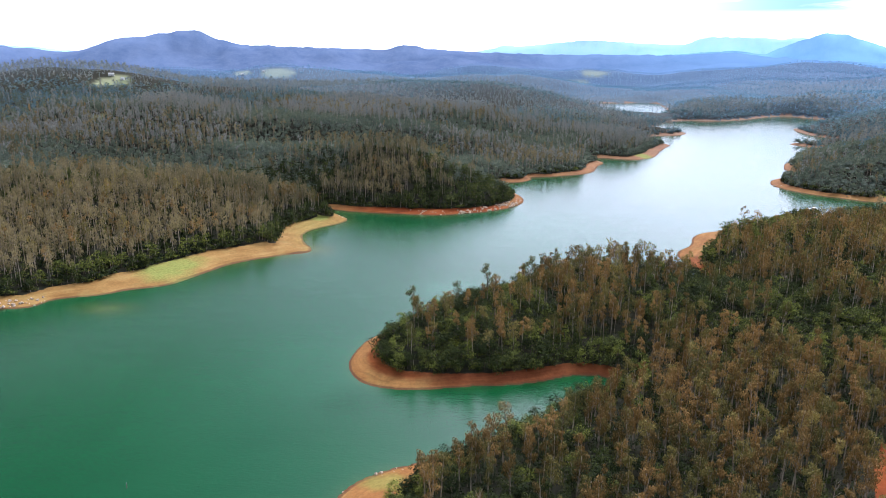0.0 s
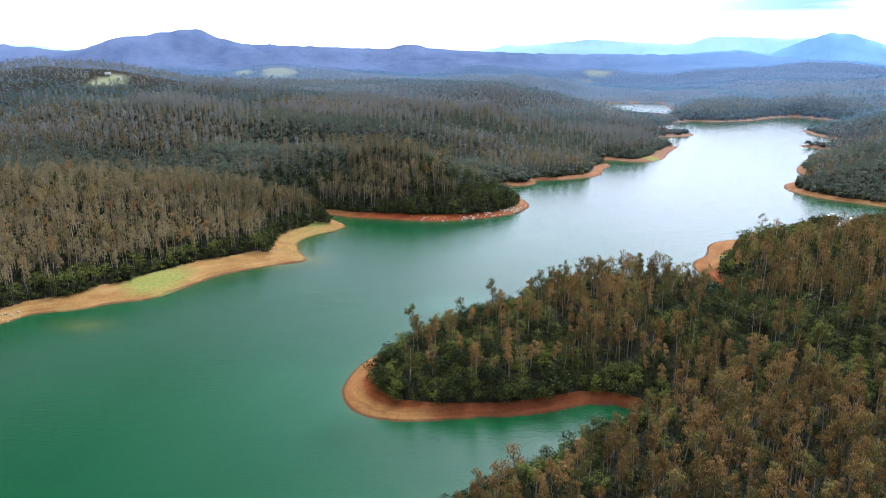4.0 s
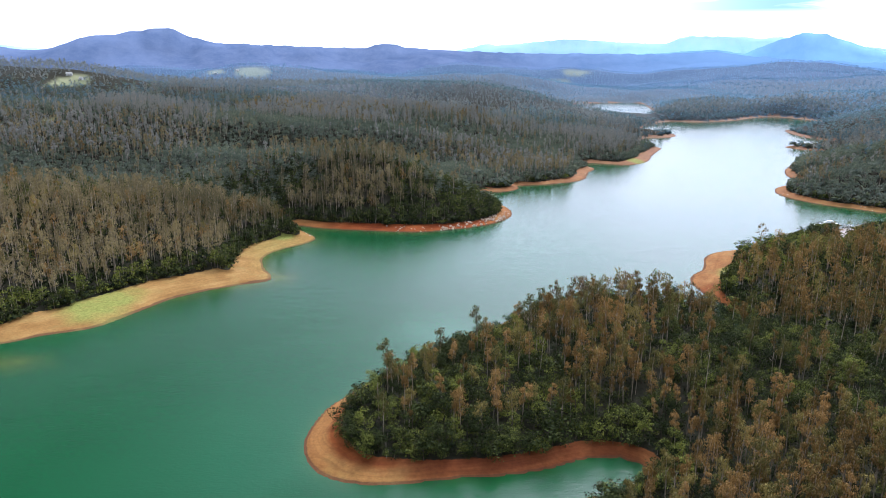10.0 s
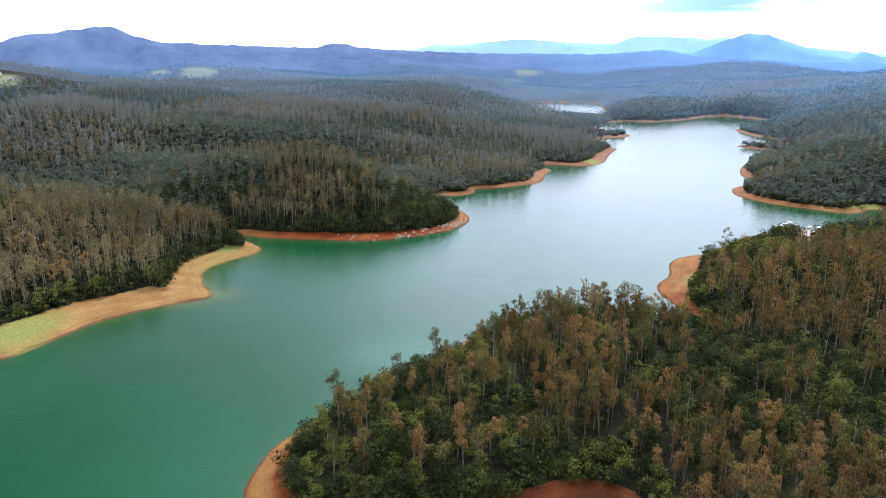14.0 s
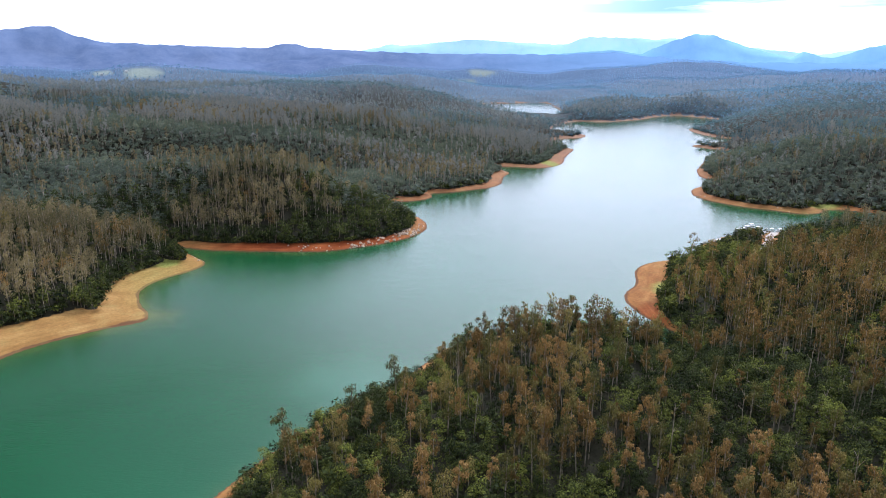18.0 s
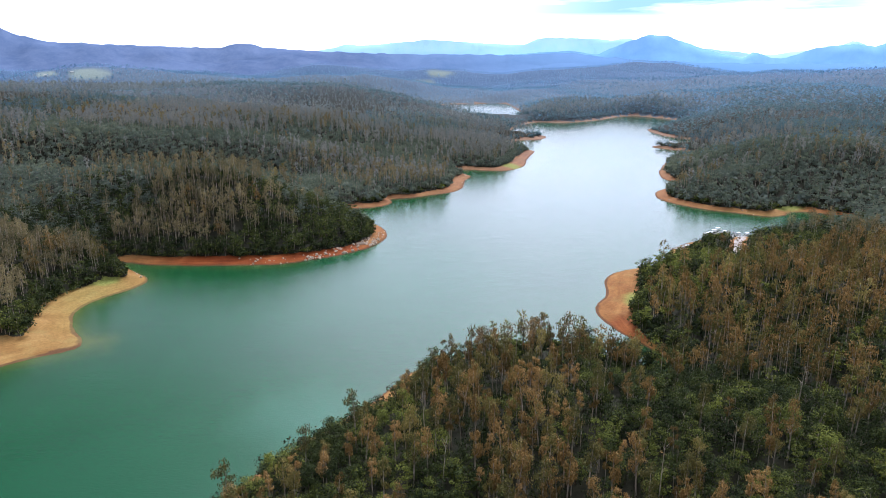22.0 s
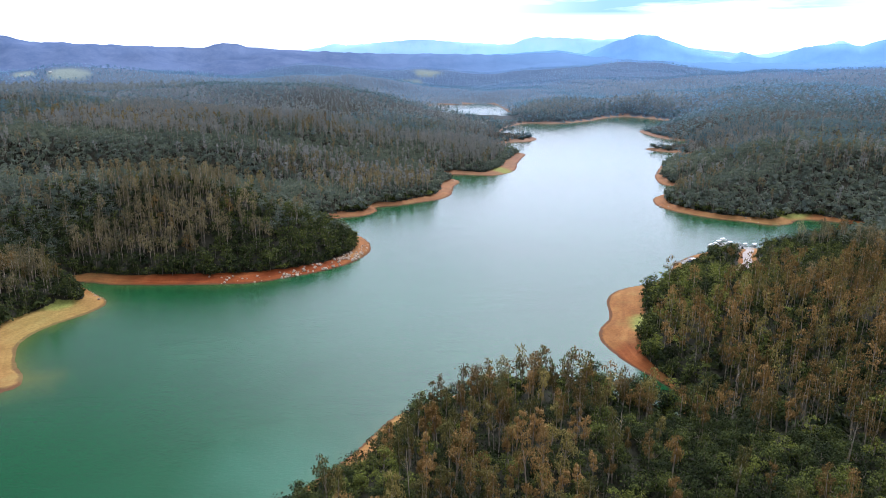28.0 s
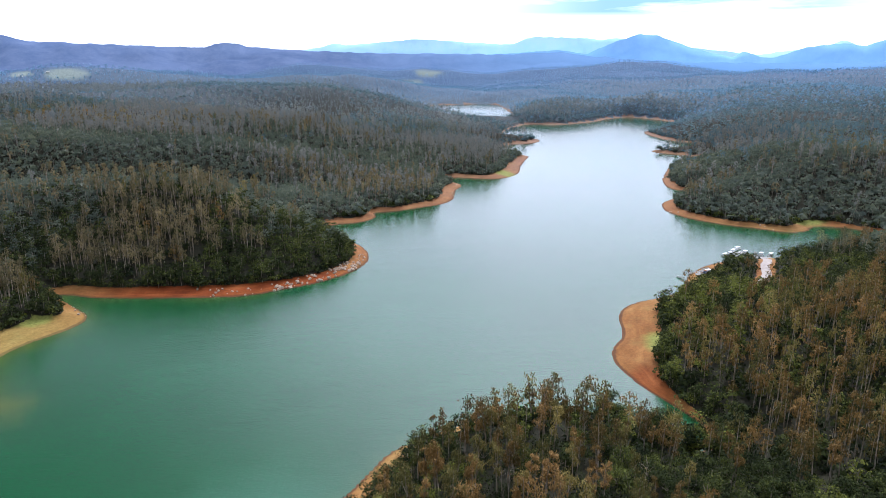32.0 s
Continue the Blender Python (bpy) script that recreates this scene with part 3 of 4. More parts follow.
def limb(a, b, ra, rb, sides=4):
    """A tapered stick from a to b."""
    a, b = np.array(a, float), np.array(b, float)
    d = (b - a) / (np.linalg.norm(b - a) + 1e-9)
    u = np.cross(d, [0.3, 0.9, 0.2])
    u /= np.linalg.norm(u)
    w_ = np.cross(d, u)
    ang = np.arange(sides) * math.tau / sides
    ring = np.cos(ang)[:, None] * u + np.sin(ang)[:, None] * w_
    v = np.concatenate([a + ring * ra, b + ring * rb])
    f = []
    for i in range(sides):
        j = (i + 1) % sides
        f += [(i, j, sides + j), (i, sides + j, sides + i)]
    return v, np.array(f)


def merge(pieces):
    vs, fs, k = [], [], 0
    for v, f in pieces:
        vs.append(v)
        fs.append(f + k)
        k += len(v)
    return np.concatenate(vs), np.concatenate(fs)


def gum(seed, count, sides, limbs, size):
    """A tall thin gum with a pale stem and a ragged crown of upright clumps, 1 unit = 1 m, about 15 m high."""
    rng = np.random.RandomState(seed)
    h = rng.uniform(11.0, 15.5)
    lean = rng.normal(size=2) * 0.55
    wood = [limb((0, 0, -0.6), (lean[0] * 0.5, lean[1] * 0.5, h * 0.55), 0.19, 0.13, sides),
            limb((lean[0] * 0.5, lean[1] * 0.5, h * 0.55), (lean[0], lean[1], h * 0.95), 0.13, 0.03, sides)]
    tops, sizes = [], []
    m = rng.randint(12, 19)
    full = rng.uniform(0.75, 1.25)
    for k in range(m):
        u = (k + rng.rand() * 0.8) / m
        z = h * (0.46 + 0.52 * u ** 0.85)
        r = full * (0.45 + 1.25 * math.sin(math.pi * min(1.0, 0.12 + 0.86 * u)) ** 0.8)
        a = rng.uniform(0, math.tau)
        q = math.sqrt(rng.rand())
        c = np.array([lean[0] * z / h + math.cos(a) * r * q, lean[1] * z / h + math.sin(a) * r * q, z])
        wide = full * rng.uniform(0.5, 1.0) * (1.0 if k < m - 1 else 0.7)
        tops.append(c)
        sizes.append(np.array([wide, wide, wide * rng.uniform(0.8, 1.45)]))
        if k < limbs:
            wood.append(limb((lean[0] * z / h * 0.8, lean[1] * z / h * 0.8, z - 1.6), c + [0, 0, 0.3], 0.06, 0.02, 3))
    tops, sizes = np.array(tops), np.array(sizes)
    pick = rng.choice(m, count, p=np.prod(sizes, 1) / np.prod(sizes, 1).sum())
    if count < 60:
        half = int(count * 0.75)
        return merge(wood), merge([blades(rng, tops[pick[:half]], sizes[pick[:half]], size, 0.4 if count > 20 else 1.7, 0.8, 0.4, 0.5),
                                   slivers(rng, tops[pick[half:]], sizes[pick[half:]] * 0.8, size * 0.5, size * 2.0)])
    half = int(count * 0.6)
    return merge(wood), merge([blades(rng, tops[pick[:half]], sizes[pick[:half]], size * 0.9, 0.35, 0.65, 0.45),
                               slivers(rng, tops[pick[half:]], sizes[pick[half:]], size * 0.4, size * 2.4)])


def wattle(seed, count, sides, limbs, size):
    """A dense round-headed wattle, about 8 m high."""
    rng = np.random.RandomState(seed)
    h = rng.uniform(6.0, 9.5)
    wood = [limb((0, 0, -0.6), (0.2, 0.1, h * 0.6), 0.16, 0.08, sides)]
    m = rng.randint(14, 20)
    tops, sizes = [], []
    for k in range(m):
        a, r = rng.uniform(0, math.tau), 2.3 * math.sqrt(rng.rand())
        z = h * (0.22 + 0.66 * rng.rand() ** 0.8) * (1 - 0.09 * r)
        tops.append((math.cos(a) * r, math.sin(a) * r, z))
        sizes.append(rng.uniform(0.65, 1.25) * np.array([1.0, 1.0, 0.72]))
        if k < limbs:
            wood.append(limb((0.1, 0.05, h * 0.35), tops[-1], 0.07, 0.03, 3))
    tops.append((0.0, 0.0, h * 0.82))
    sizes.append(np.array([1.2, 1.2, 0.9]))
    tops, sizes = np.array(tops), np.array(sizes)
    pick = rng.choice(m + 1, count)
    return merge(wood), blades(rng, tops[pick], sizes[pick], size, 0.6 if count > 20 else 1.7, 0.75, 0.72, 0.45)


def shrub(seed, count, sides, limbs, size):
    """A low bush, about 3 m high and wide."""
    rng = np.random.RandomState(seed)
    m = 6
    tops = np.stack([rng.normal(size=m) * 0.8, rng.normal(size=m) * 0.8, rng.uniform(0.5, 2.0, m)], 1)
    pick = rng.choice(m, count)
    return limb((0, 0, -0.4), (0, 0, 1.2), 0.08, 0.03, 3), blades(rng, tops[pick], np.array([1.1, 1.1, 0.9]), size, 0.45)


def slivers(rng, centres, spread_xyz, wide, tall):
    """Upright sprays for crowns seen from far off."""
    n = len(centres)
    c = centres + rng.uniform(-1, 1, (n, 3)) * spread_xyz * [1.0, 1.0, 0.8] - [0, 0, 0.4 * tall]
    t = rng.uniform(0, math.tau, n)
    side = np.stack([np.cos(t), np.sin(t), 0 * t], 1) * wide * rng.uniform(0.6, 1.3, (n, 1))
    up = np.stack([0.15 * rng.normal(size=n), 0.15 * rng.normal(size=n), np.ones(n)], 1) * tall * rng.uniform(0.6, 1.3, (n, 1))
    return np.stack([c - side, c + side, c + up], 1).reshape(-1, 3), np.arange(3 * n).reshape(-1, 3)


def snag(seed, count, sides, limbs, size):
    """A dead gum: a bleached pole with a few bare limbs."""
    rng = np.random.RandomState(seed)
    h = rng.uniform(11, 16.5)
    tip = np.array([rng.normal() * 0.6, rng.normal() * 0.6, h])
    wood = [limb((0, 0, -0.6), tip, 0.15, 0.035, sides)]
    for k in range(limbs):
        f = rng.uniform(0.45, 0.92)
        a, r = rng.uniform(0, math.tau), rng.uniform(0.6, 1.7)
        wood.append(limb(tip * f, tip * f + [math.cos(a) * r, math.sin(a) * r, rng.uniform(0.8, 2.0)], 0.05, 0.015, 3))
    return merge(wood), blades(rng, np.repeat(tip[None] * 0.8, count, 0), np.array([1.0, 1.0, 1.5]), size, 0.2, 0.6, 0.2)


FAR_KINDS = {"gum": gum, "wattle": wattle, "shrub": shrub}
KINDS = {"snag": snag, "gum": gum, "wattle": wattle, "shrub": shrub}
#        leaves, trunk sides, limbs, leaf size
DETAIL = {("gum", 0): (690, 4, 6, 0.235), ("wattle", 0): (800, 4, 4, 0.21), ("shrub", 0): (150, 3, 0, 0.185), ("snag", 0): (8, 4, 7, 0.2),
          ("gum", 1): (220, 3, 0, 0.37), ("wattle", 1): (250, 3, 0, 0.36), ("snag", 1): (3, 3, 3, 0.3), ("shrub", 1): (48, 3, 0, 0.45),
          ("gum", 2): (48, 3, 0, 0.72), ("wattle", 2): (60, 3, 0, 0.68), ("shrub", 2): (14, 3, 0, 1.1),
          ("gum", 3): (10, 3, 0, 1.4), ("wattle", 3): (9, 3, 0, 1.9),
          ("gum", 4): (6, 3, 0, 2.9), ("wattle", 4): (6, 3, 0, 3.2), ("shrub", 4): (4, 3, 0, 2.6), ("shrub", 3): (6, 3, 0, 1.7)}
VARIANTS = 9
SHAPES = {}
for (kind, lod), (count, sides, limbs, size) in DETAIL.items():
    SHAPES[kind, lod] = [(FAR_KINDS if lod > 1 else KINDS)[kind](1000 * lod + 17 * v + len(kind), count, sides, limbs, size) for v in range(VARIANTS)]


def scatter(x0, x1, y0, y1, gap, seed):
    """Jittered plan points."""
    rng = np.random.RandomState(seed)
    x, y = np.meshgrid(np.arange(x0, x1, gap), np.arange(y0, y1, gap))
    x = x.ravel() + rng.uniform(-0.48, 0.48, x.size) * gap
    y = y.ravel() + rng.uniform(-0.48, 0.48, y.size) * gap
    return x, y


# bands of the plan: (lod, spacing, nearest and farthest distance from the flight line's middle)
BANDS = [(0, 4.2, 0, 165), (1, 4.5, 165, 430), (2, 6.0, 430, 950), (3, 7.9, 950, 1500), (3, 9.2, 1500, 2150), (4, 14.5, 2150, 3300)]
def reach(x, y):
    """Plan distance from the flight line."""
    return np.hypot(x - 8.0, y - np.clip(y, 0.0, 158.0))


def in_valley(x, y):
    """The part of the valley that the flight looks over."""
    first, last = np.degrees(np.arctan2(x, y)), np.degrees(np.arctan2(x - 16, y - 158))
    return ((np.abs(first) < 37) & (y > 112)) | ((last > -22) & (last < 51) & (y > 260))


# where wattles take over from gums (x, y, radii, more or less)
GREEN_SPOTS = [(-12, 222, 26, 26, 0.5), (164, 360, 34, 46, 0.8), (197, 408, 38, 38, 0.9), (235, 330, 75, 75, -0.35), (70, 160, 60, 40, -0.2), (36, 522, 50, 44, 1.4), (-5, 482, 60, 13, 0.9), (-200, 420, 130, 110, -0.35), (-60, 590, 120, 60, -0.05),
               (430, 700, 170, 190, 0.5), (330, 580, 60, 60, 0.25), (-500, 880, 190, 90, 1.1), (-330, 943, 130, 60, 1.0), (-600, 1180, 200, 90, -0.8), (620, 1100, 160, 130, 0.6), (95, 290, 60, 40, 0.05),
               (236, 432, 44, 38, 1.6), (-60, 700, 120, 50, 0.3), (50, 1380, 200, 120, 1.3), (-125, 525, 50, 32, 1.1), (-230, 590, 80, 36, 1.0), (-340, 640, 90, 40, 1.0), (-40, 700, 90, 28, 0.9), (-100, 800, 90, 30, 1.2), (700, 1060, 150, 90, 1.0), (900, 1450, 500, 420, 0.7),
               (-80, 765, 80, 42, 1.0), (-260, 545, 70, 38, 0.5), (120, 790, 70, 60, 0.3), (-420, 940, 160, 50, 0.5), (240, 960, 50, 60, 0.3)]
BROWN_SPOTS = [(250, 400, 150, 130, 1.0), (-70, 560, 170, 85, 0.6), (-210, 410, 190, 130, 0.5), (-300, 640, 120, 40, 0.5), (60, 880, 120, 50, 0.35), (-480, 760, 120, 60, 0.4),
               (-200, 900, 200, 40, 0.35)]
BRIGHT_SPOTS = [(238, 440, 38, 30), (-18, 240, 16, 24), (8, 278, 14, 14), (165, 365, 18, 24), (200, 410, 26, 26)]
plants = []                                   # x, y, z, scale, turn, kind, lod, tint, leaf colour
for lod, gap, near, far in BANDS:
    x, y = scatter(-far, far + 10, 60, far + 165, gap, 70 + int(gap * 10))
    rr = reach(x, y)
    ok = (rr >= near) & (rr < far) & in_valley(x, y)
    x, y = x[ok], y[ok]
    d, wd_ = shore(x, y)
    z = terrain(x, y, d, wd_)
    rng = np.random.RandomState(500 + int(gap * 10))
    edge = d - wd_ - 1.2 * wobble(x, y, 9, 12)
    clear = np.zeros(len(x))
    for fx, fy, rx, ry in FIELDS:
        clear = np.maximum(clear, spot(x, y, fx, fy, rx, ry, 0.05))
    for (ax, ay, aw), (bx, by, bw) in zip(TRACK, TRACK[1:]):
        t = np.clip(((x - ax) * (bx - ax) + (y - ay) * (by - ay)) / ((bx - ax) ** 2 + (by - ay) ** 2), 0, 1)
        clear = np.maximum(clear, np.hypot(x - ax - t * (bx - ax), y - ay - t * (by - ay)) < aw)
    for (ax, ay), (bx, by) in zip(RAMP, RAMP[1:]):
        t = np.clip(((x - ax) * (bx - ax) + (y - ay) * (by - ay)) / ((bx - ax) ** 2 + (by - ay) ** 2), 0, 1)
        clear = np.maximum(clear, np.hypot(x - ax - t * (bx - ax), y - ay - t * (by - ay)) < 5.2)
    clear = np.maximum(clear, spot(x, y, 262, 461, 9, 8, 0.1))
    low_wood = (1 - 0.65 * spot(x, y, 375, 1345, 70, 60, 0.1)) * (1 - 0.45 * spot(x, y, 238, 434, 42, 36, 0.4))
    ok = (edge > 0.3) & (clear < 0.5)
    x, y, z, edge, d, low_wood = x[ok], y[ok], z[ok], edge[ok], d[ok], low_wood[ok]
    patch = 1.2 * wobble(x, y, 45, 13) + 0.5 * wobble(x, y, 14, 14) if far < 600 else 2.4 * wobble(x, y, 85, 13) + 0.3 * wobble(x, y, 20, 14) - 0.25
    tone = wobble(x, y, 70, 15)
    u = rng.rand(len(x))
    brown = np.clip((430 - np.hypot(x, y)) / 60, 0.0, 1) * (1 - 0.5 * (x < -60))
    for px, py, rx, ry, add in BROWN_SPOTS:
        brown = np.maximum(brown, add * spot(x, y, px, py, rx, ry, 0.3))
    share = (0.35 if far < 600 else 0.48) + 0.55 * patch - (0.35 if far > 165 else 0.0) * wobble(x, y, 60, 3)
    for px, py, rx, ry, add in GREEN_SPOTS:
        share = share + add * spot(x, y, px, py, rx, ry, 0.5)
    bright = np.zeros(len(x))
    for px, py, rx, ry in BRIGHT_SPOTS:
        bright = np.maximum(bright, spot(x, y, px, py, rx, ry, 0.4))
    green = (u < np.clip(share, 0.05, 0.95)) | (edge < 5.0 + 4 * u)
    for i in range(len(x)):
        far_i = math.hypot(x[i], y[i])
        low = edge[i] < 3.5 and rng.rand() < 0.75
        kind = "shrub" if low else ("wattle" if green[i] else "gum")
        if kind == "gum" and lod < 2 and rng.rand() < 0.08:
            kind = "snag"
        if kind in ("gum", "snag"):
            leaf = 0 if rng.rand() < brown[i] * (1 + 0.2 * tone[i]) else (6 if far_i < 600 + 260 * rng.rand() else 1)
            if far_i < 400 and x[i] > -60:
                leaf = 0
            elif x[i] < -60 and far_i < 520 and rng.rand() < 0.7:
                leaf = 6
        else:
            leaf = 2 if far_i < 500 + 120 * rng.rand() else 4
        if leaf == 0 and far_i > 480 and rng.rand() < 0.88:
            leaf = 6
        # with distance the leaves step to the colours that hold painted haze
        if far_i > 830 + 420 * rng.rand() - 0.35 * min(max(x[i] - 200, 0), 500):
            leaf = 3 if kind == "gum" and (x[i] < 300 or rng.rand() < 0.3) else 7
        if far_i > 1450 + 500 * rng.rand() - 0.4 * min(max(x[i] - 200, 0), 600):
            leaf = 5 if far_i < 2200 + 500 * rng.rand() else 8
        tint = float(np.clip((0.45 if kind == "gum" else 0.52) + 0.36 * tone[i] + (0.29 if lod < 2 else 0.13) * rng.normal(), 0, 1))
        if x[i] < -60 and far_i < 430:
            tint = min(1.0, tint + 0.12)
        if leaf == 2 and bright[i] > 0:
            tint = min(1.0, tint + 0.22 * bright[i])
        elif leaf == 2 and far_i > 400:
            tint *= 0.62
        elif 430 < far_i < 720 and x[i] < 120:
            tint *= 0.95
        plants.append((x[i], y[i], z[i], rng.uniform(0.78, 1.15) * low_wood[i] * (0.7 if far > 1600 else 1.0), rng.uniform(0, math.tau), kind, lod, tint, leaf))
# the wood below the start of the flight
x, y = scatter(-110, 200, -60, 150, 5.6, 61)
d, wd_ = shore(x, y)
far_track = np.ones(len(x), bool)
for (ax, ay, aw), (bx, by, bw) in zip(TRACK, TRACK[1:]):
    t = np.clip(((x - ax) * (bx - ax) + (y - ay) * (by - ay)) / ((bx - ax) ** 2 + (by - ay) ** 2), 0, 1)
    far_track &= np.hypot(x - ax - t * (bx - ax), y - ay - t * (by - ay)) > aw + 0.6
keep = (d - wd_ > 1) & far_track & ~in_valley(x, y)
x, y, d, wd_ = x[keep], y[keep], d[keep], wd_[keep]
z = terrain(x, y, d, wd_)
rng = np.random.RandomState(62)
for i in range(len(x)):
    kind = "gum" if rng.rand() < 0.55 else "wattle"
    plants.append((x[i], y[i], z[i], rng.uniform(0.8, 1.15), rng.uniform(0, math.tau), kind, 1 if -25 < x[i] < 125 else 2, rng.rand(), 0 if kind == "gum" else 2))
# undergrowth between the nearer trees
for lod, gap, near, far in ((0, 4.6, 0, 165), (1, 5.6, 165, 430), (2, 6.6, 430, 800)):
    x, y = scatter(-far, far + 10, 60, far + 165, gap, 171 + lod)
    rr = reach(x, y)
    ok = (rr >= near) & (rr < far) & in_valley(x, y)
    x, y = x[ok], y[ok]
    d, wd_ = shore(x, y)
    ok = d - wd_ - 1.2 * wobble(x, y, 9, 12) > 0.2
    for (ax, ay, aw), (bx, by, bw) in zip(TRACK, TRACK[1:]):
        t = np.clip(((x - ax) * (bx - ax) + (y - ay) * (by - ay)) / ((bx - ax) ** 2 + (by - ay) ** 2), 0, 1)
        ok &= np.hypot(x - ax - t * (bx - ax), y - ay - t * (by - ay)) > aw
    for (ax, ay), (bx, by) in zip(RAMP, RAMP[1:]):
        t = np.clip(((x - ax) * (bx - ax) + (y - ay) * (by - ay)) / ((bx - ax) ** 2 + (by - ay) ** 2), 0, 1)
        ok &= np.hypot(x - ax - t * (bx - ax), y - ay - t * (by - ay)) > 5.0
    for fx, fy, rx, ry in FIELDS:
        ok &= spot(x, y, fx, fy, rx, ry, 0.05) < 0.5
    x, y, d, wd_ = x[ok], y[ok], d[ok], wd_[ok]
    z = terrain(x, y, d, wd_)
    rng = np.random.RandomState(900 + lod)
    for i in range(len(x)):
        plants.append((x[i], y[i], z[i], rng.uniform(1.0, 1.8), rng.uniform(0, math.tau), "shrub", lod, float(np.clip((0.07 if lod < 2 else 0.42) + 0.17 * rng.normal(), 0, 0.8)), 2 if lod < 2 else 4))

# some of the nearer gums keep olive leaves
for i, p in enumerate(plants):
    if p[8] == 0 and (i % 9) % 3 == 0:
        plants[i] = p[:8] + (9,)
# the wood on the spur at the lake's far end
x, y = scatter(425, 760, 1292, 1470, 6.5, 88)
d, wd_ = shore(x, y)
ok = d - wd_ > 1.5
x, y, d, wd_ = x[ok], y[ok], d[ok], wd_[ok]
z = terrain(x, y, d, wd_)
rng = np.random.RandomState(89)
for i in range(len(x)):
    kind = "wattle" if d[i] - wd_[i] < 14 or rng.rand() < 0.3 else "gum"
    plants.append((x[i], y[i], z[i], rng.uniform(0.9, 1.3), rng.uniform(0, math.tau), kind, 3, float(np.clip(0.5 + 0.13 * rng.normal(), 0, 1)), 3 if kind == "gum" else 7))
# a fringe of bushes and low wattles along the top of the bare bank
line = SHORES[0]
nxt = np.roll(line, -1, axis=0)
rng = np.random.RandomState(321)
fx, fy = [], []
for (ax, ay, aw), (bx, by, bw) in zip(line, nxt):
    run = math.hypot(bx - ax, by - ay)
    nx, ny = (by - ay) / (run + 1e-9), -(bx - ax) / (run + 1e-9)
    for k in range(int(run / 1.5 + rng.rand())):
        t, out = rng.rand(), rng.uniform(0.0, 3.4)
        for sgn in (-1, 1):
            fx.append(ax + t * (bx - ax) + sgn * nx * (aw + t * (bw - aw) + out))
            fy.append(ay + t * (by - ay) + sgn * ny * (aw + t * (bw - aw) + out))
fx, fy = np.array(fx), np.array(fy)
d, wd_ = shore(fx, fy)
rr = reach(fx, fy)
ok = (d - wd_ > -0.6 + 1.0 * wobble(fx, fy, 6, 18)) & in_valley(fx, fy) & (rr < 1100) & (spot(fx, fy, 258, 458, 12, 10, 0.1) < 0.5)
for (ax, ay), (bx, by) in zip(RAMP, RAMP[1:]):
    t = np.clip(((fx - ax) * (bx - ax) + (fy - ay) * (by - ay)) / ((bx - ax) ** 2 + (by - ay) ** 2), 0, 1)
    ok &= np.hypot(fx - ax - t * (bx - ax), fy - ay - t * (by - ay)) > 4.0
fx, fy, rr, d, wd_ = fx[ok], fy[ok], rr[ok], d[ok], wd_[ok]
fz = terrain(fx, fy, d, wd_)
for i in range(len(fx)):
    lod = 0 if rr[i] < 165 else 1 if rr[i] < 430 else 2
    if lod == 2 and rng.rand() < 0.35:
        continue
    kind = "wattle" if rng.rand() < 0.45 else "shrub"
    plants.append((fx[i], fy[i], fz[i], rng.uniform(0.45, 0.8) if kind == "wattle" else rng.uniform(0.7, 1.35), rng.uniform(0, math.tau), kind, lod,
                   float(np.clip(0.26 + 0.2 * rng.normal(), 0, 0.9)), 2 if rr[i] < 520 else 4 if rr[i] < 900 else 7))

LEAF = [M_GUM, M_GREY, M_GREEN, M_HAZED_GUM, M_SAGE, M_HAZED_FAR, M_TAN, M_HAZED_WATTLE, M_HAZED_DISTANT, M_OLIVE]
THING = {"gum": ("gum_tree", "tall thin gum tree with pale trunk and sparse brown leaves", "tree"),
         "wattle": ("wattle_tree", "round dense dark green wattle tree in the forest", "tree"),
         "snag": ("dead_tree", "dead gum tree with bleached trunk and bare limbs", "tree"),
         "shrub": ("shrub", "low dark green shrub at the forest's edge", "shrub")}


def tint_mesh(me, values):
    a = me.attributes.new("tint", "FLOAT", "POINT")
    a.data.foreach_set("value", np.asarray(values, np.float32))


# the trees on the peninsula under the flight, each a thing of its own
near_rank = sorted((math.hypot(p[0] - 25, p[1] - 225), i) for i, p in enumerate(plants) if p[6] == 0)
singles, left = set(), {"gum": 270, "wattle": 290, "shrub": 150, "snag": 40}
for _, i in near_rank:
    k = plants[i][5]
    if left[k] > 0:
        left[k] -= 1
        singles.add(i)
models = {}
for i in sorted(singles):
    x, y, z, s, turn, kind, lod, tint, leaf = plants[i]
    v = i % VARIANTS
    m = pose(x, y, z, 0, 0, math.degrees(turn)) @ Matrix.Diagonal((s, s, s, 1))
    if (kind, v) in models:
        copy_thing(models[kind, v], m)
        continue
    name, label, cat = THING[kind]
    ob = tagged(new(name), label, cat, group="trees on the peninsula" if kind != "shrub" else "shrubs on the peninsula")
    (tv, tf), (cv, cf) = SHAPES[kind, 0][v]
    trunk = new("trunk", sheet("trunk", tv, tf, [M_BARK if kind in ("gum", "snag") else M_BARK_DARK]))
    crown_mesh = sheet("crown", cv, cf, [LEAF[leaf]], False)
    tint_mesh(crown_mesh, np.full(len(cv), (v + 0.5) / VARIANTS))
    crown = new("crown", crown_mesh)
    trunk.parent = crown.parent = ob
    ob.matrix_basis = m
    models[kind, v] = ob


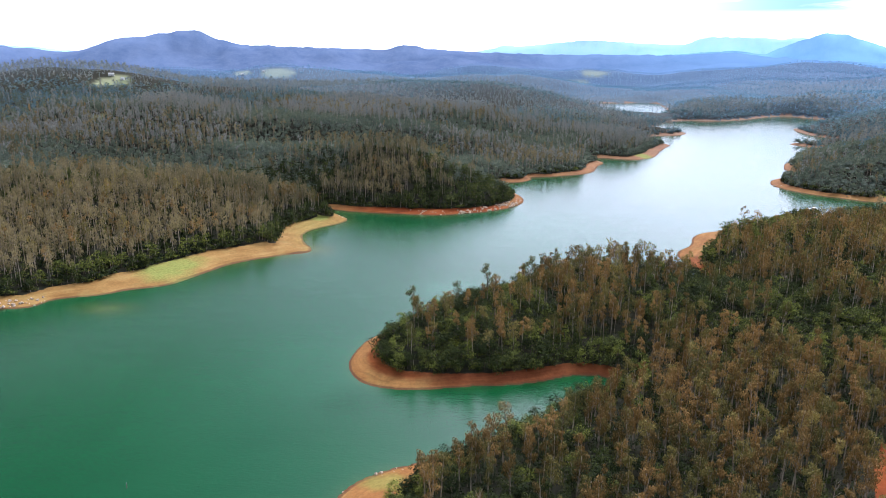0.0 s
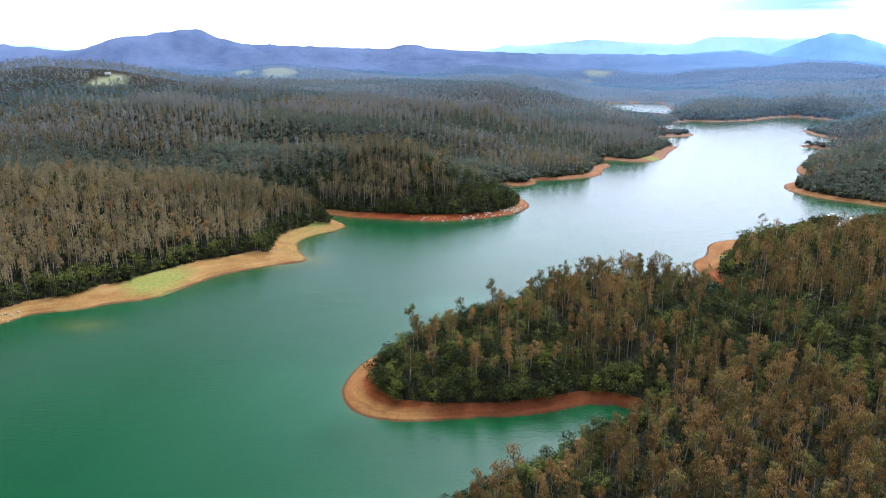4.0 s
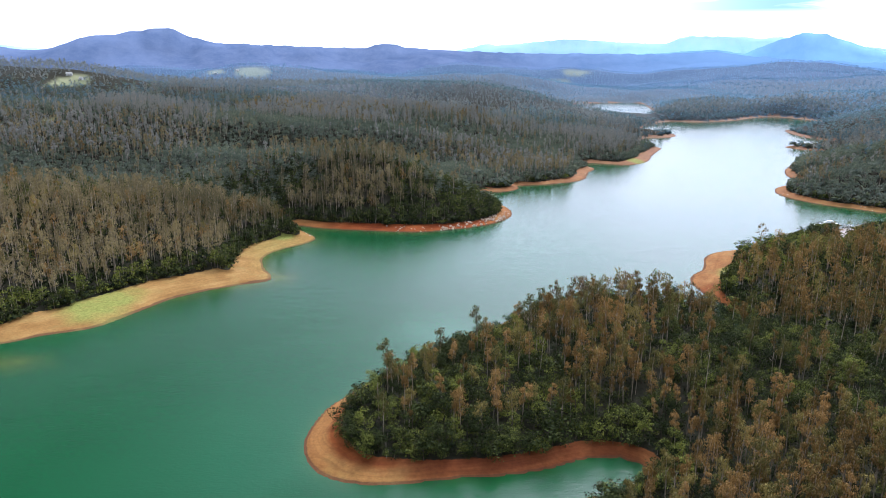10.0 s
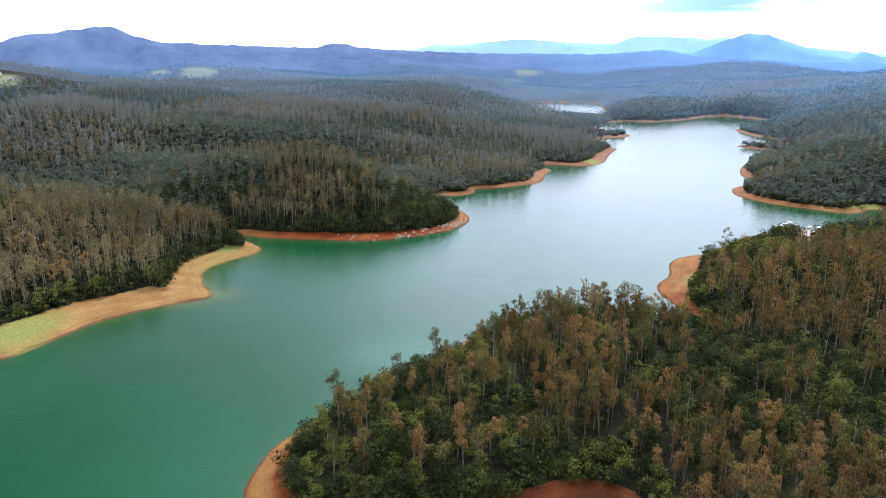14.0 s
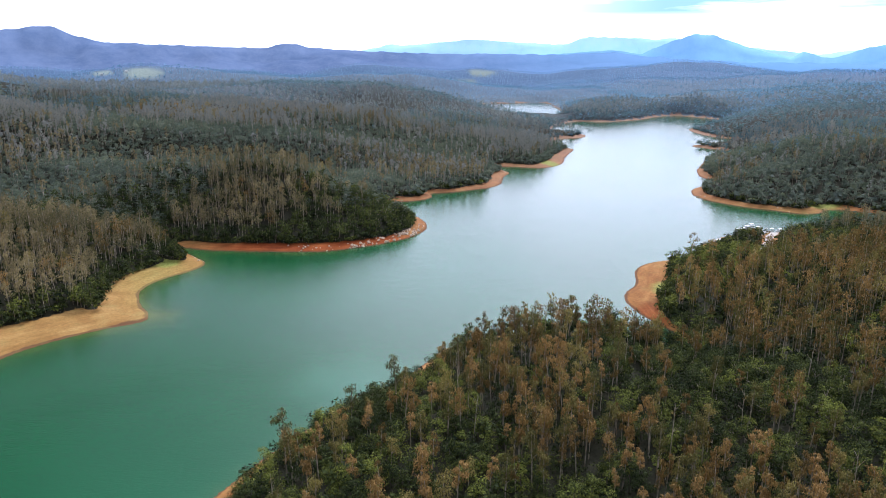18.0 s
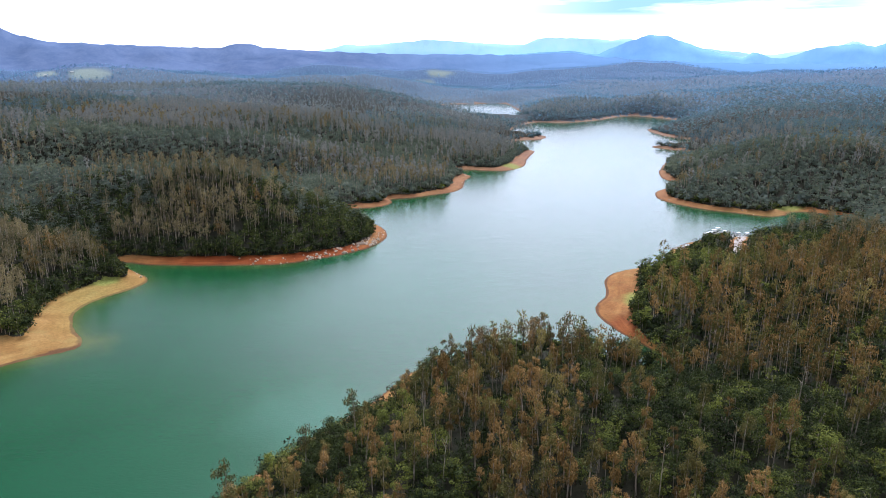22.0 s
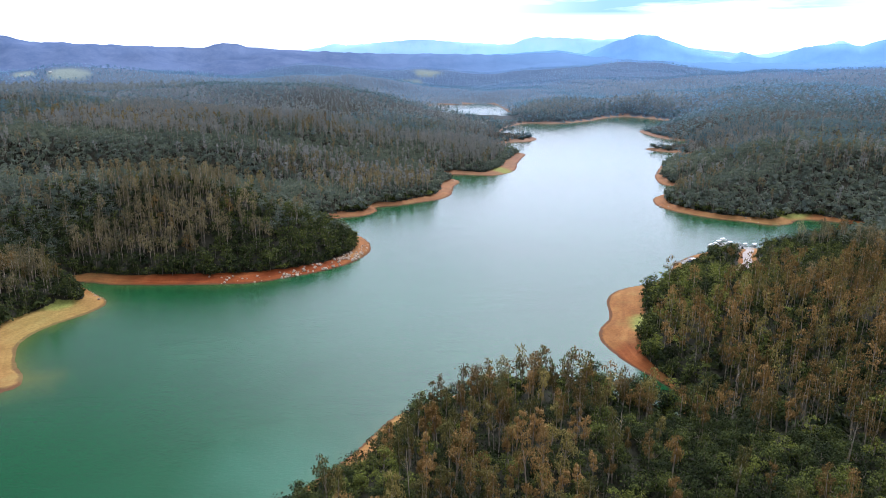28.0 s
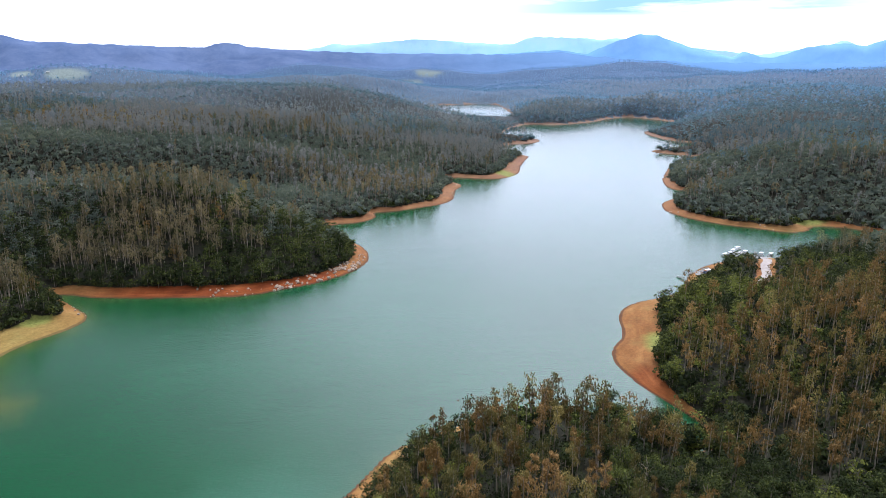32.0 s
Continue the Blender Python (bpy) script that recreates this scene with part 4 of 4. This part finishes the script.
def stand(name, label, chosen):
    """One joined wood of many trees."""
    groups = {}
    for i in chosen:
        p = plants[i]
        groups.setdefault((p[5], p[6], i % VARIANTS), []).append(p)
    leaf_v, leaf_f, leaf_t, leaf_m, leaf_s, wood_v, wood_f = [], [], [], [], [], [], []
    kl = kw = 0
    for (kind, lod, v), ps in groups.items():
        (tv, tf), (cv, cf) = SHAPES[kind, lod][v]
        a = np.array([[q[0], q[1], q[2], q[3], q[4], q[7], q[8]] for q in ps])
        c, s = np.cos(a[:, 4])[:, None], np.sin(a[:, 4])[:, None]
        for src, tri, outv, outf, is_leaf in ((cv, cf, leaf_v, leaf_f, True), (tv, tf, wood_v, wood_f, False)):
            if lod >= 3 and not is_leaf:
                continue
            sc = a[:, 3][:, None]
            px = (src[None, :, 0] * c - src[None, :, 1] * s) * sc + a[:, 0][:, None]
            py = (src[None, :, 0] * s + src[None, :, 1] * c) * sc + a[:, 1][:, None]
            pz = src[None, :, 2] * sc + a[:, 2][:, None]
            outv.append(np.stack([px, py, pz], -1).reshape(-1, 3))
            base = kl if is_leaf else kw
            outf.append((tri[None] + (base + np.arange(len(ps)) * len(src))[:, None, None]).reshape(-1, 3))
            if is_leaf:
                kl += len(ps) * len(src)
                leaf_t.append(np.repeat(a[:, 5], len(src)))
                leaf_m.append(np.repeat(a[:, 6].astype(np.int32), len(tri)))
                leaf_s.append(np.zeros(len(tri) * len(ps), bool))
            else:
                kw += len(ps) * len(src)
    ob = tagged(new(name), label, "forest", kind="stuff")
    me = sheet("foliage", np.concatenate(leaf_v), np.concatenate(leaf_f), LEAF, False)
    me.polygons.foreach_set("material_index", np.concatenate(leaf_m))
    me.polygons.foreach_set("use_smooth", np.concatenate(leaf_s))
    tint_mesh(me, np.concatenate(leaf_t))
    crown = tagged(new("foliage", me), kind="stuff")
    crown.parent = ob
    if wood_v:
        stems = tagged(new("stems", sheet("stems", np.concatenate(wood_v), np.concatenate(wood_f), [M_BARK])), kind="stuff")
        stems.parent = ob
    return ob


STANDS = [("near_forest", "brown gum forest on the near shore", lambda x, y: y < 440 and x > -40),
          ("left_forest", "brown and green gum forest above a sandy beach", lambda x, y: x <= -40 and y < 478),
          ("headland_forest", "dark gum forest on a red earth headland", lambda x, y: x < 220 and y < 720),
          ("right_bank_forest", "grey gum forest on the far right bank", lambda x, y: x >= 220 and y < 1150),
          ("hill_forest", "grey gum forest over low hills", lambda x, y: y < 1250),
          ("distant_forest", "woods on distant hills, coloured blue-grey for haze", lambda x, y: True)]
chosen = {name: [] for name, _, _ in STANDS}
for i, p in enumerate(plants):
    if i in singles:
        continue
    for name, _, test in STANDS:
        if test(p[0], p[1]):
            chosen[name].append(i)
            break
for name, label, _ in STANDS:
    if chosen[name]:
        stand(name, label, chosen[name])


def height_at(x, y):
    d, wd_ = shore([x], [y])
    return float(terrain(np.array([float(x)]), np.array([float(y)]), d, wd_)[0])


# ---- single tall gums that stand out on the peninsula's shore ----
def lone_gum(x, y, s, v):
    d, wd_ = shore([x], [y])
    z = float(terrain(np.array([x]), np.array([y]), d, wd_)[0])
    ob = copy_thing(models["gum", v], pose(x, y, z, 0, 0, 40 * v) @ Matrix.Diagonal((s, s, s * 1.1, 1)))
    return tagged(ob, "tall lone gum tree rising above the forest edge", "tree", group="tall gums on the shore")


for k, (x, y, s) in enumerate(((18.3, 268.5, 1.05), (20.5, 272, 0.9), (74, 322, 1.12), (87, 324, 1.05))):
    lone_gum(x, y, s, sorted(v for kk, v in models if kk == "gum")[(0, 3, 6, 3)[k]])


rng = random.Random(41)
for k in range(16):
    x, y, s = rng.uniform(99, 121), rng.uniform(295, 322), rng.uniform(1.15, 1.5)
    d, wd_ = shore([x], [y])
    if d[0] < 2.0:
        continue
    v = sorted(v for kk, v in models if kk == "wattle")[k % VARIANTS]
    tagged(copy_thing(models["wattle", v], pose(x, y, height_at(x, y), 0, 0, 70 * k) @ Matrix.Diagonal((s, s, s, 1))),
           "large dark green wattle tree beside a narrow inlet", "tree", group="wattles by the inlet")


# ---- small things on the banks ----
def part(name, bm, mat, parent, label=""):
    me = bpy.data.meshes.new(name)
    bmesh.ops.recalc_face_normals(bm, faces=bm.faces)
    bm.to_mesh(me)
    bm.free()
    me.materials.append(mat)
    ob = new(name, me)
    ob.parent = parent
    return tagged(ob, label) if label else ob


def block(size, at=(0, 0, 0), bevel=0.0, bm=None):
    bm = bm or bmesh.new()
    r = bmesh.ops.create_cube(bm, size=1.0)
    bmesh.ops.scale(bm, vec=size, verts=r["verts"])
    bmesh.ops.translate(bm, vec=at, verts=r["verts"])
    if bevel:
        bmesh.ops.bevel(bm, geom=list({e for v in r["verts"] for e in v.link_edges}), offset=bevel, segments=2, affect="EDGES")
    return bm


M_ROCK = plain("pale_rock", (0.60, 0.46, 0.34), 0.9, 0.45, 1.5)
M_WHITE = plain("white_paint", (0.82, 0.83, 0.83), 0.4, 0.12, 1.2)
M_BLUEP = plain("blue_paint", (0.10, 0.22, 0.42), 0.45, 0.2, 1.2)
M_DECK = plain("weathered_planks", (0.42, 0.40, 0.37), 0.85, 0.35, 3.0)
M_CONC = plain("pale_concrete", (0.44, 0.38, 0.33), 0.9, 0.25, 0.8)
M_STEEL = plain("galvanised_pipe", (0.5, 0.5, 0.5), 0.4, 0.2, 4.0, 0.8)
M_ROOF = plain("tin_roof", (0.55, 0.53, 0.50), 0.5, 0.2, 1.0)
M_TIMBER = plain("grey_driftwood", (0.30, 0.26, 0.21), 0.9, 0.4, 3.0)


def boulder_mesh(seed):
    rng = random.Random(seed)
    bm = bmesh.new()
    bmesh.ops.create_icosphere(bm, subdivisions=1, radius=0.5)
    ax = (rng.uniform(0.8, 1.3), rng.uniform(0.7, 1.1), rng.uniform(0.7, 1.0))
    for v in bm.verts:
        k = 1 + 0.6 * noise.noise(v.co * 2.1 + Vector((seed * 3.7, 0, 0))) + 0.15 * noise.noise(v.co * 5 + Vector((0, seed * 2.3, 0)))
        v.co = Vector((v.co.x * ax[0], v.co.y * ax[1], v.co.z * ax[2])) * k
    me = bpy.data.meshes.new("boulder")
    bm.to_mesh(me)
    bm.free()
    me.materials.append(M_ROCK)
    return me


BOULDERS = [boulder_mesh(k) for k in range(6)]
# stretches of bank with loose rock: from, to, how many, largest, group
ROCKY = [((14, 472), (54, 501), 130, 1.9, "boulders on the headland"), ((-20, 469), (8, 470), 26, 1.2, "boulders on the headland"),
         ((-196, 274), (-172, 286), 60, 1.8, "boulders at the beach's end"), ((56, 503), (61, 522), 14, 1.2, "boulders on the headland"),
         ((282, 588), (320, 516), 34, 1.5, "boulders on the far bank"), ((-24, 148), (-8, 159), 10, 0.9, "stones on the near beach"),
         ((150, 671), (167, 728), 16, 1.6, "boulders on the far bank"), ((-66, 452), (-72, 470), 12, 1.3, "boulders at the beach's end")]
rng = random.Random(77)
for (ax, ay), (bx, by), count, big, group in ROCKY:
    for k in range(count):
        t = rng.random()
        x, y = ax + t * (bx - ax) + rng.uniform(-4, 4), ay + t * (by - ay) + rng.uniform(-3, 7)
        d, wd_ = shore([x], [y])
        if not -0.4 < d[0] < min(wd_[0], 7):
            continue
        s = big * rng.uniform(0.25, 1.0) ** 1.6 + 0.25
        ob = tagged(new("boulder", BOULDERS[k % 6]), "pale weathered boulder on the red earth bank", "rock", group=group)
        ob.matrix_basis = pose(x, y, height_at(x, y) + 0.12 * s, rng.uniform(-15, 15), rng.uniform(-15, 15), rng.uniform(0, 360)) @ Matrix.Diagonal((s, s, s, 1))


def hull_mesh(length, beam, depth):
    """A boat's hull: stations from stern to bow, open on top, with thickness."""
    bm = bmesh.new()
    rings = []
    for k in range(9):
        t = k / 8.0
        wide = beam * 0.5 * (1 - max(0, (t - 0.45) / 0.55) ** 2.2) + 0.02
        keel = depth * (0.15 * max(0, (t - 0.6) / 0.4) ** 2)
        sheer = depth * (1 + 0.25 * t * t)
        x = (t - 0.5) * length
        prof = ((-wide, sheer), (-wide * 0.92, depth * 0.45), (-wide * 0.5, keel + 0.03), (0, keel), (wide * 0.5, keel + 0.03), (wide * 0.92, depth * 0.45), (wide, sheer))
        rings.append([bm.verts.new((x, py, pz)) for py, pz in prof])
    for a, b in zip(rings, rings[1:]):
        for i in range(6):
            bm.faces.new((a[i], a[i + 1], b[i + 1], b[i]))
    bm.faces.new(rings[0])
    bmesh.ops.solidify(bm, geom=bm.faces[:], thickness=0.05)
    return bm


def boat(name, label, length, beam, canopy, hull_mat):
    ob = tagged(new(name), label, "boat", group="boats at the landing")
    hull = part("hull", hull_mesh(length, beam, 0.75), hull_mat, ob)
    for sy in (-1, 1):
        part("rubbing_strake", block((length * 0.55, 0.07, 0.08), (-length * 0.2, sy * beam * 0.5, 0.7), 0.02), M_DECK, hull)
    part("floor", block((length * 0.7, beam * 0.78, 0.04), (-length * 0.06, 0, 0.28)), M_DECK, ob)
    for k in range(3):
        part("thwart", block((0.3, beam * 0.86, 0.06), (length * (0.2 * k - 0.28), 0, 0.52), 0.015), M_DECK, ob)
    if canopy:
        bm = block((length * 0.62, beam * 0.98, 0.08), (-length * 0.08, 0, 1.7), 0.03)
        part("canopy", bm, M_WHITE, ob)
        for sx in (-0.36, 0.2):
            for sy in (-0.42, 0.42):
                part("post", block((0.06, 0.06, 1.05), (length * sx, beam * sy, 1.16)), M_STEEL, ob)
    return ob


launch = boat("motor_launch", "white motor launch with a flat canopy at the landing", 5.6, 1.9, True, M_WHITE)
blue_boat = boat("motor_launch", "blue and white launch with canopy drawn up on the beach", 5.4, 1.9, True, M_BLUEP)
rower = boat("rowing_boat", "small white rowing boat at the landing", 4.2, 1.5, False, M_WHITE)
launch.matrix_basis = pose(259.5, 483.0, -0.25, 0, 0, 25)
for x, y, a in ((264, 479, 35), (265, 487, 15), (255, 479, 30), (270, 473.5, 40), (274.5, 471.5, 30), (250, 476.5, 20)):
    copy_thing(launch, pose(x, y, -0.25, 0, 0, a))
blue_boat.matrix_basis = pose(219, 446, height_at(219, 446) - 0.05, 0, 0, 12)
rower.matrix_basis = pose(203.5, 446, -0.2, 0, 0, 110)
for x, y, a in ((213, 450.5, 5), (213, 444, -10), (217, 449.5, 15), (222, 453, 8)):
    copy_thing(rower, pose(x, y, max(height_at(x, y), -0.1) + 0.02, 0, 0, a))
for x, y, a in ((252.5, 470, 10), (256, 475, 30), (269, 477.5, 60), (262, 474.5, 45), (266.5, 472.5, 40)):
    copy_thing(rower, pose(x, y, -0.2, 0, 0, a))


def pontoon(at, turn, length, wide):
    ob = tagged(new("pontoon"), "white floating pontoon jetty with plank deck", "jetty")
    for k in range(6):
        part("float", block((length / 6 - 0.4, wide * 0.9, 0.5), ((k + 0.5) * length / 6 - length / 2, 0, 0.05), 0.06), M_WHITE, ob)
    n = int(length / 0.5)
    for k in range(n):
        part("plank", block((0.44, wide, 0.06), ((k + 0.5) * length / n - length / 2, 0, 0.36)), M_DECK, ob)
    for k in range(7):
        for sy in (-0.5, 0.5):
            part("rail_post", block((0.06, 0.06, 1.0), (k * (length - 0.4) / 6 - length / 2 + 0.2, sy * (wide - 0.15), 0.86)), M_WHITE, ob)
    for sy in (-0.5, 0.5):
        part("handrail", block((length - 0.3, 0.06, 0.06), (0, sy * (wide - 0.15), 1.38)), M_WHITE, ob)
    ob.matrix_basis = pose(*at, 0, 0, turn)
    return ob


pontoon((263, 468.9, 0.0), -20, 16, 3.0)
pontoon((259.5, 478.6, 0.0), 30, 9, 3.5)


def slipway():
    """A concrete ramp from the trees down to the landing."""
    ob = tagged(new("slipway"), "pale concrete slipway between the trees", "ramp")
    path = RAMP
    for k, ((ax, ay), (bx, by)) in enumerate(zip(path, path[1:])):
        n = Vector((by - ay, ax - bx, 0)).normalized() * 2.1
        bm = bmesh.new()
        za, zb = max(height_at(ax, ay), 0.1) + 0.35, max(height_at(bx, by), 0.1) + 0.35
        top = [bm.verts.new((px + s * n.x, py + s * n.y, z)) for px, py, z, s in ((ax, ay, za, -1), (ax, ay, za, 1), (bx, by, zb, 1), (bx, by, zb, -1))]
        f = bm.faces.new(top)
        low = bmesh.ops.extrude_face_region(bm, geom=[f])
        bmesh.ops.translate(bm, vec=(0, 0, -1.0), verts=[g for g in low["geom"] if isinstance(g, bmesh.types.BMVert)])
        part("slab", bm, M_CONC, ob)


slipway()


def house(x, y, turn, w_, d_, h, label):
    ob = tagged(new("farmhouse"), label, "house", group="houses in the fields")
    part("wall", block((w_, d_, h), (0, 0, h / 2)), M_WHITE, ob)
    bm = bmesh.new()
    pts = [(-w_ / 2 - 0.4, -d_ / 2 - 0.4, h), (w_ / 2 + 0.4, -d_ / 2 - 0.4, h), (w_ / 2 + 0.4, d_ / 2 + 0.4, h), (-w_ / 2 - 0.4, d_ / 2 + 0.4, h), (-w_ / 2, 0, h + 2.2), (w_ / 2, 0, h + 2.2)]
    v = [bm.verts.new(q) for q in pts]
    for f in ((0, 1, 5, 4), (2, 3, 4, 5), (0, 4, 3), (1, 2, 5), (3, 2, 1, 0)):
        bm.faces.new([v[i] for i in f])
    part("roof", bm, M_ROOF, ob)
    part("door", block((1.0, 0.08, 2.0), (0, -d_ / 2 - 0.03, 1.0)), M_TIMBER, ob)
    for sx in (-0.3, 0.3):
        win = part("window", block((1.1, 0.08, 1.1), (w_ * sx, -d_ / 2 - 0.03, 1.5)), M_STEEL, ob)
        part("sill", block((1.3, 0.2, 0.08), (w_ * sx, -d_ / 2 - 0.1, 0.92)), M_CONC, win)
    ob.matrix_basis = pose(x, y, height_at(x, y) - 0.1, 0, 0, turn)
    return ob


house(-506, 1094, 20, 8, 5.5, 2.8, "small white farmhouse at the edge of a hill field")
house(-484, 1082, -10, 5, 4, 2.4, "small white shed beside a hill field")
house(-640, 2290, 5, 10, 6, 3, "white farmhouse in distant pasture")
house(-575, 2300, 30, 8, 6, 3, "white farmhouse in distant pasture")

post_ = tagged(new("marker_post"), "thin weathered marker post standing in the lake", "post")
part("shaft", block((0.16, 0.16, 3.0), (0, 0, 0.0), 0.02), M_TIMBER, post_)
part("cap", block((0.24, 0.24, 0.08), (0, 0, 1.5)), M_WHITE, post_)
post_.matrix_basis = pose(-77, 149, 0)
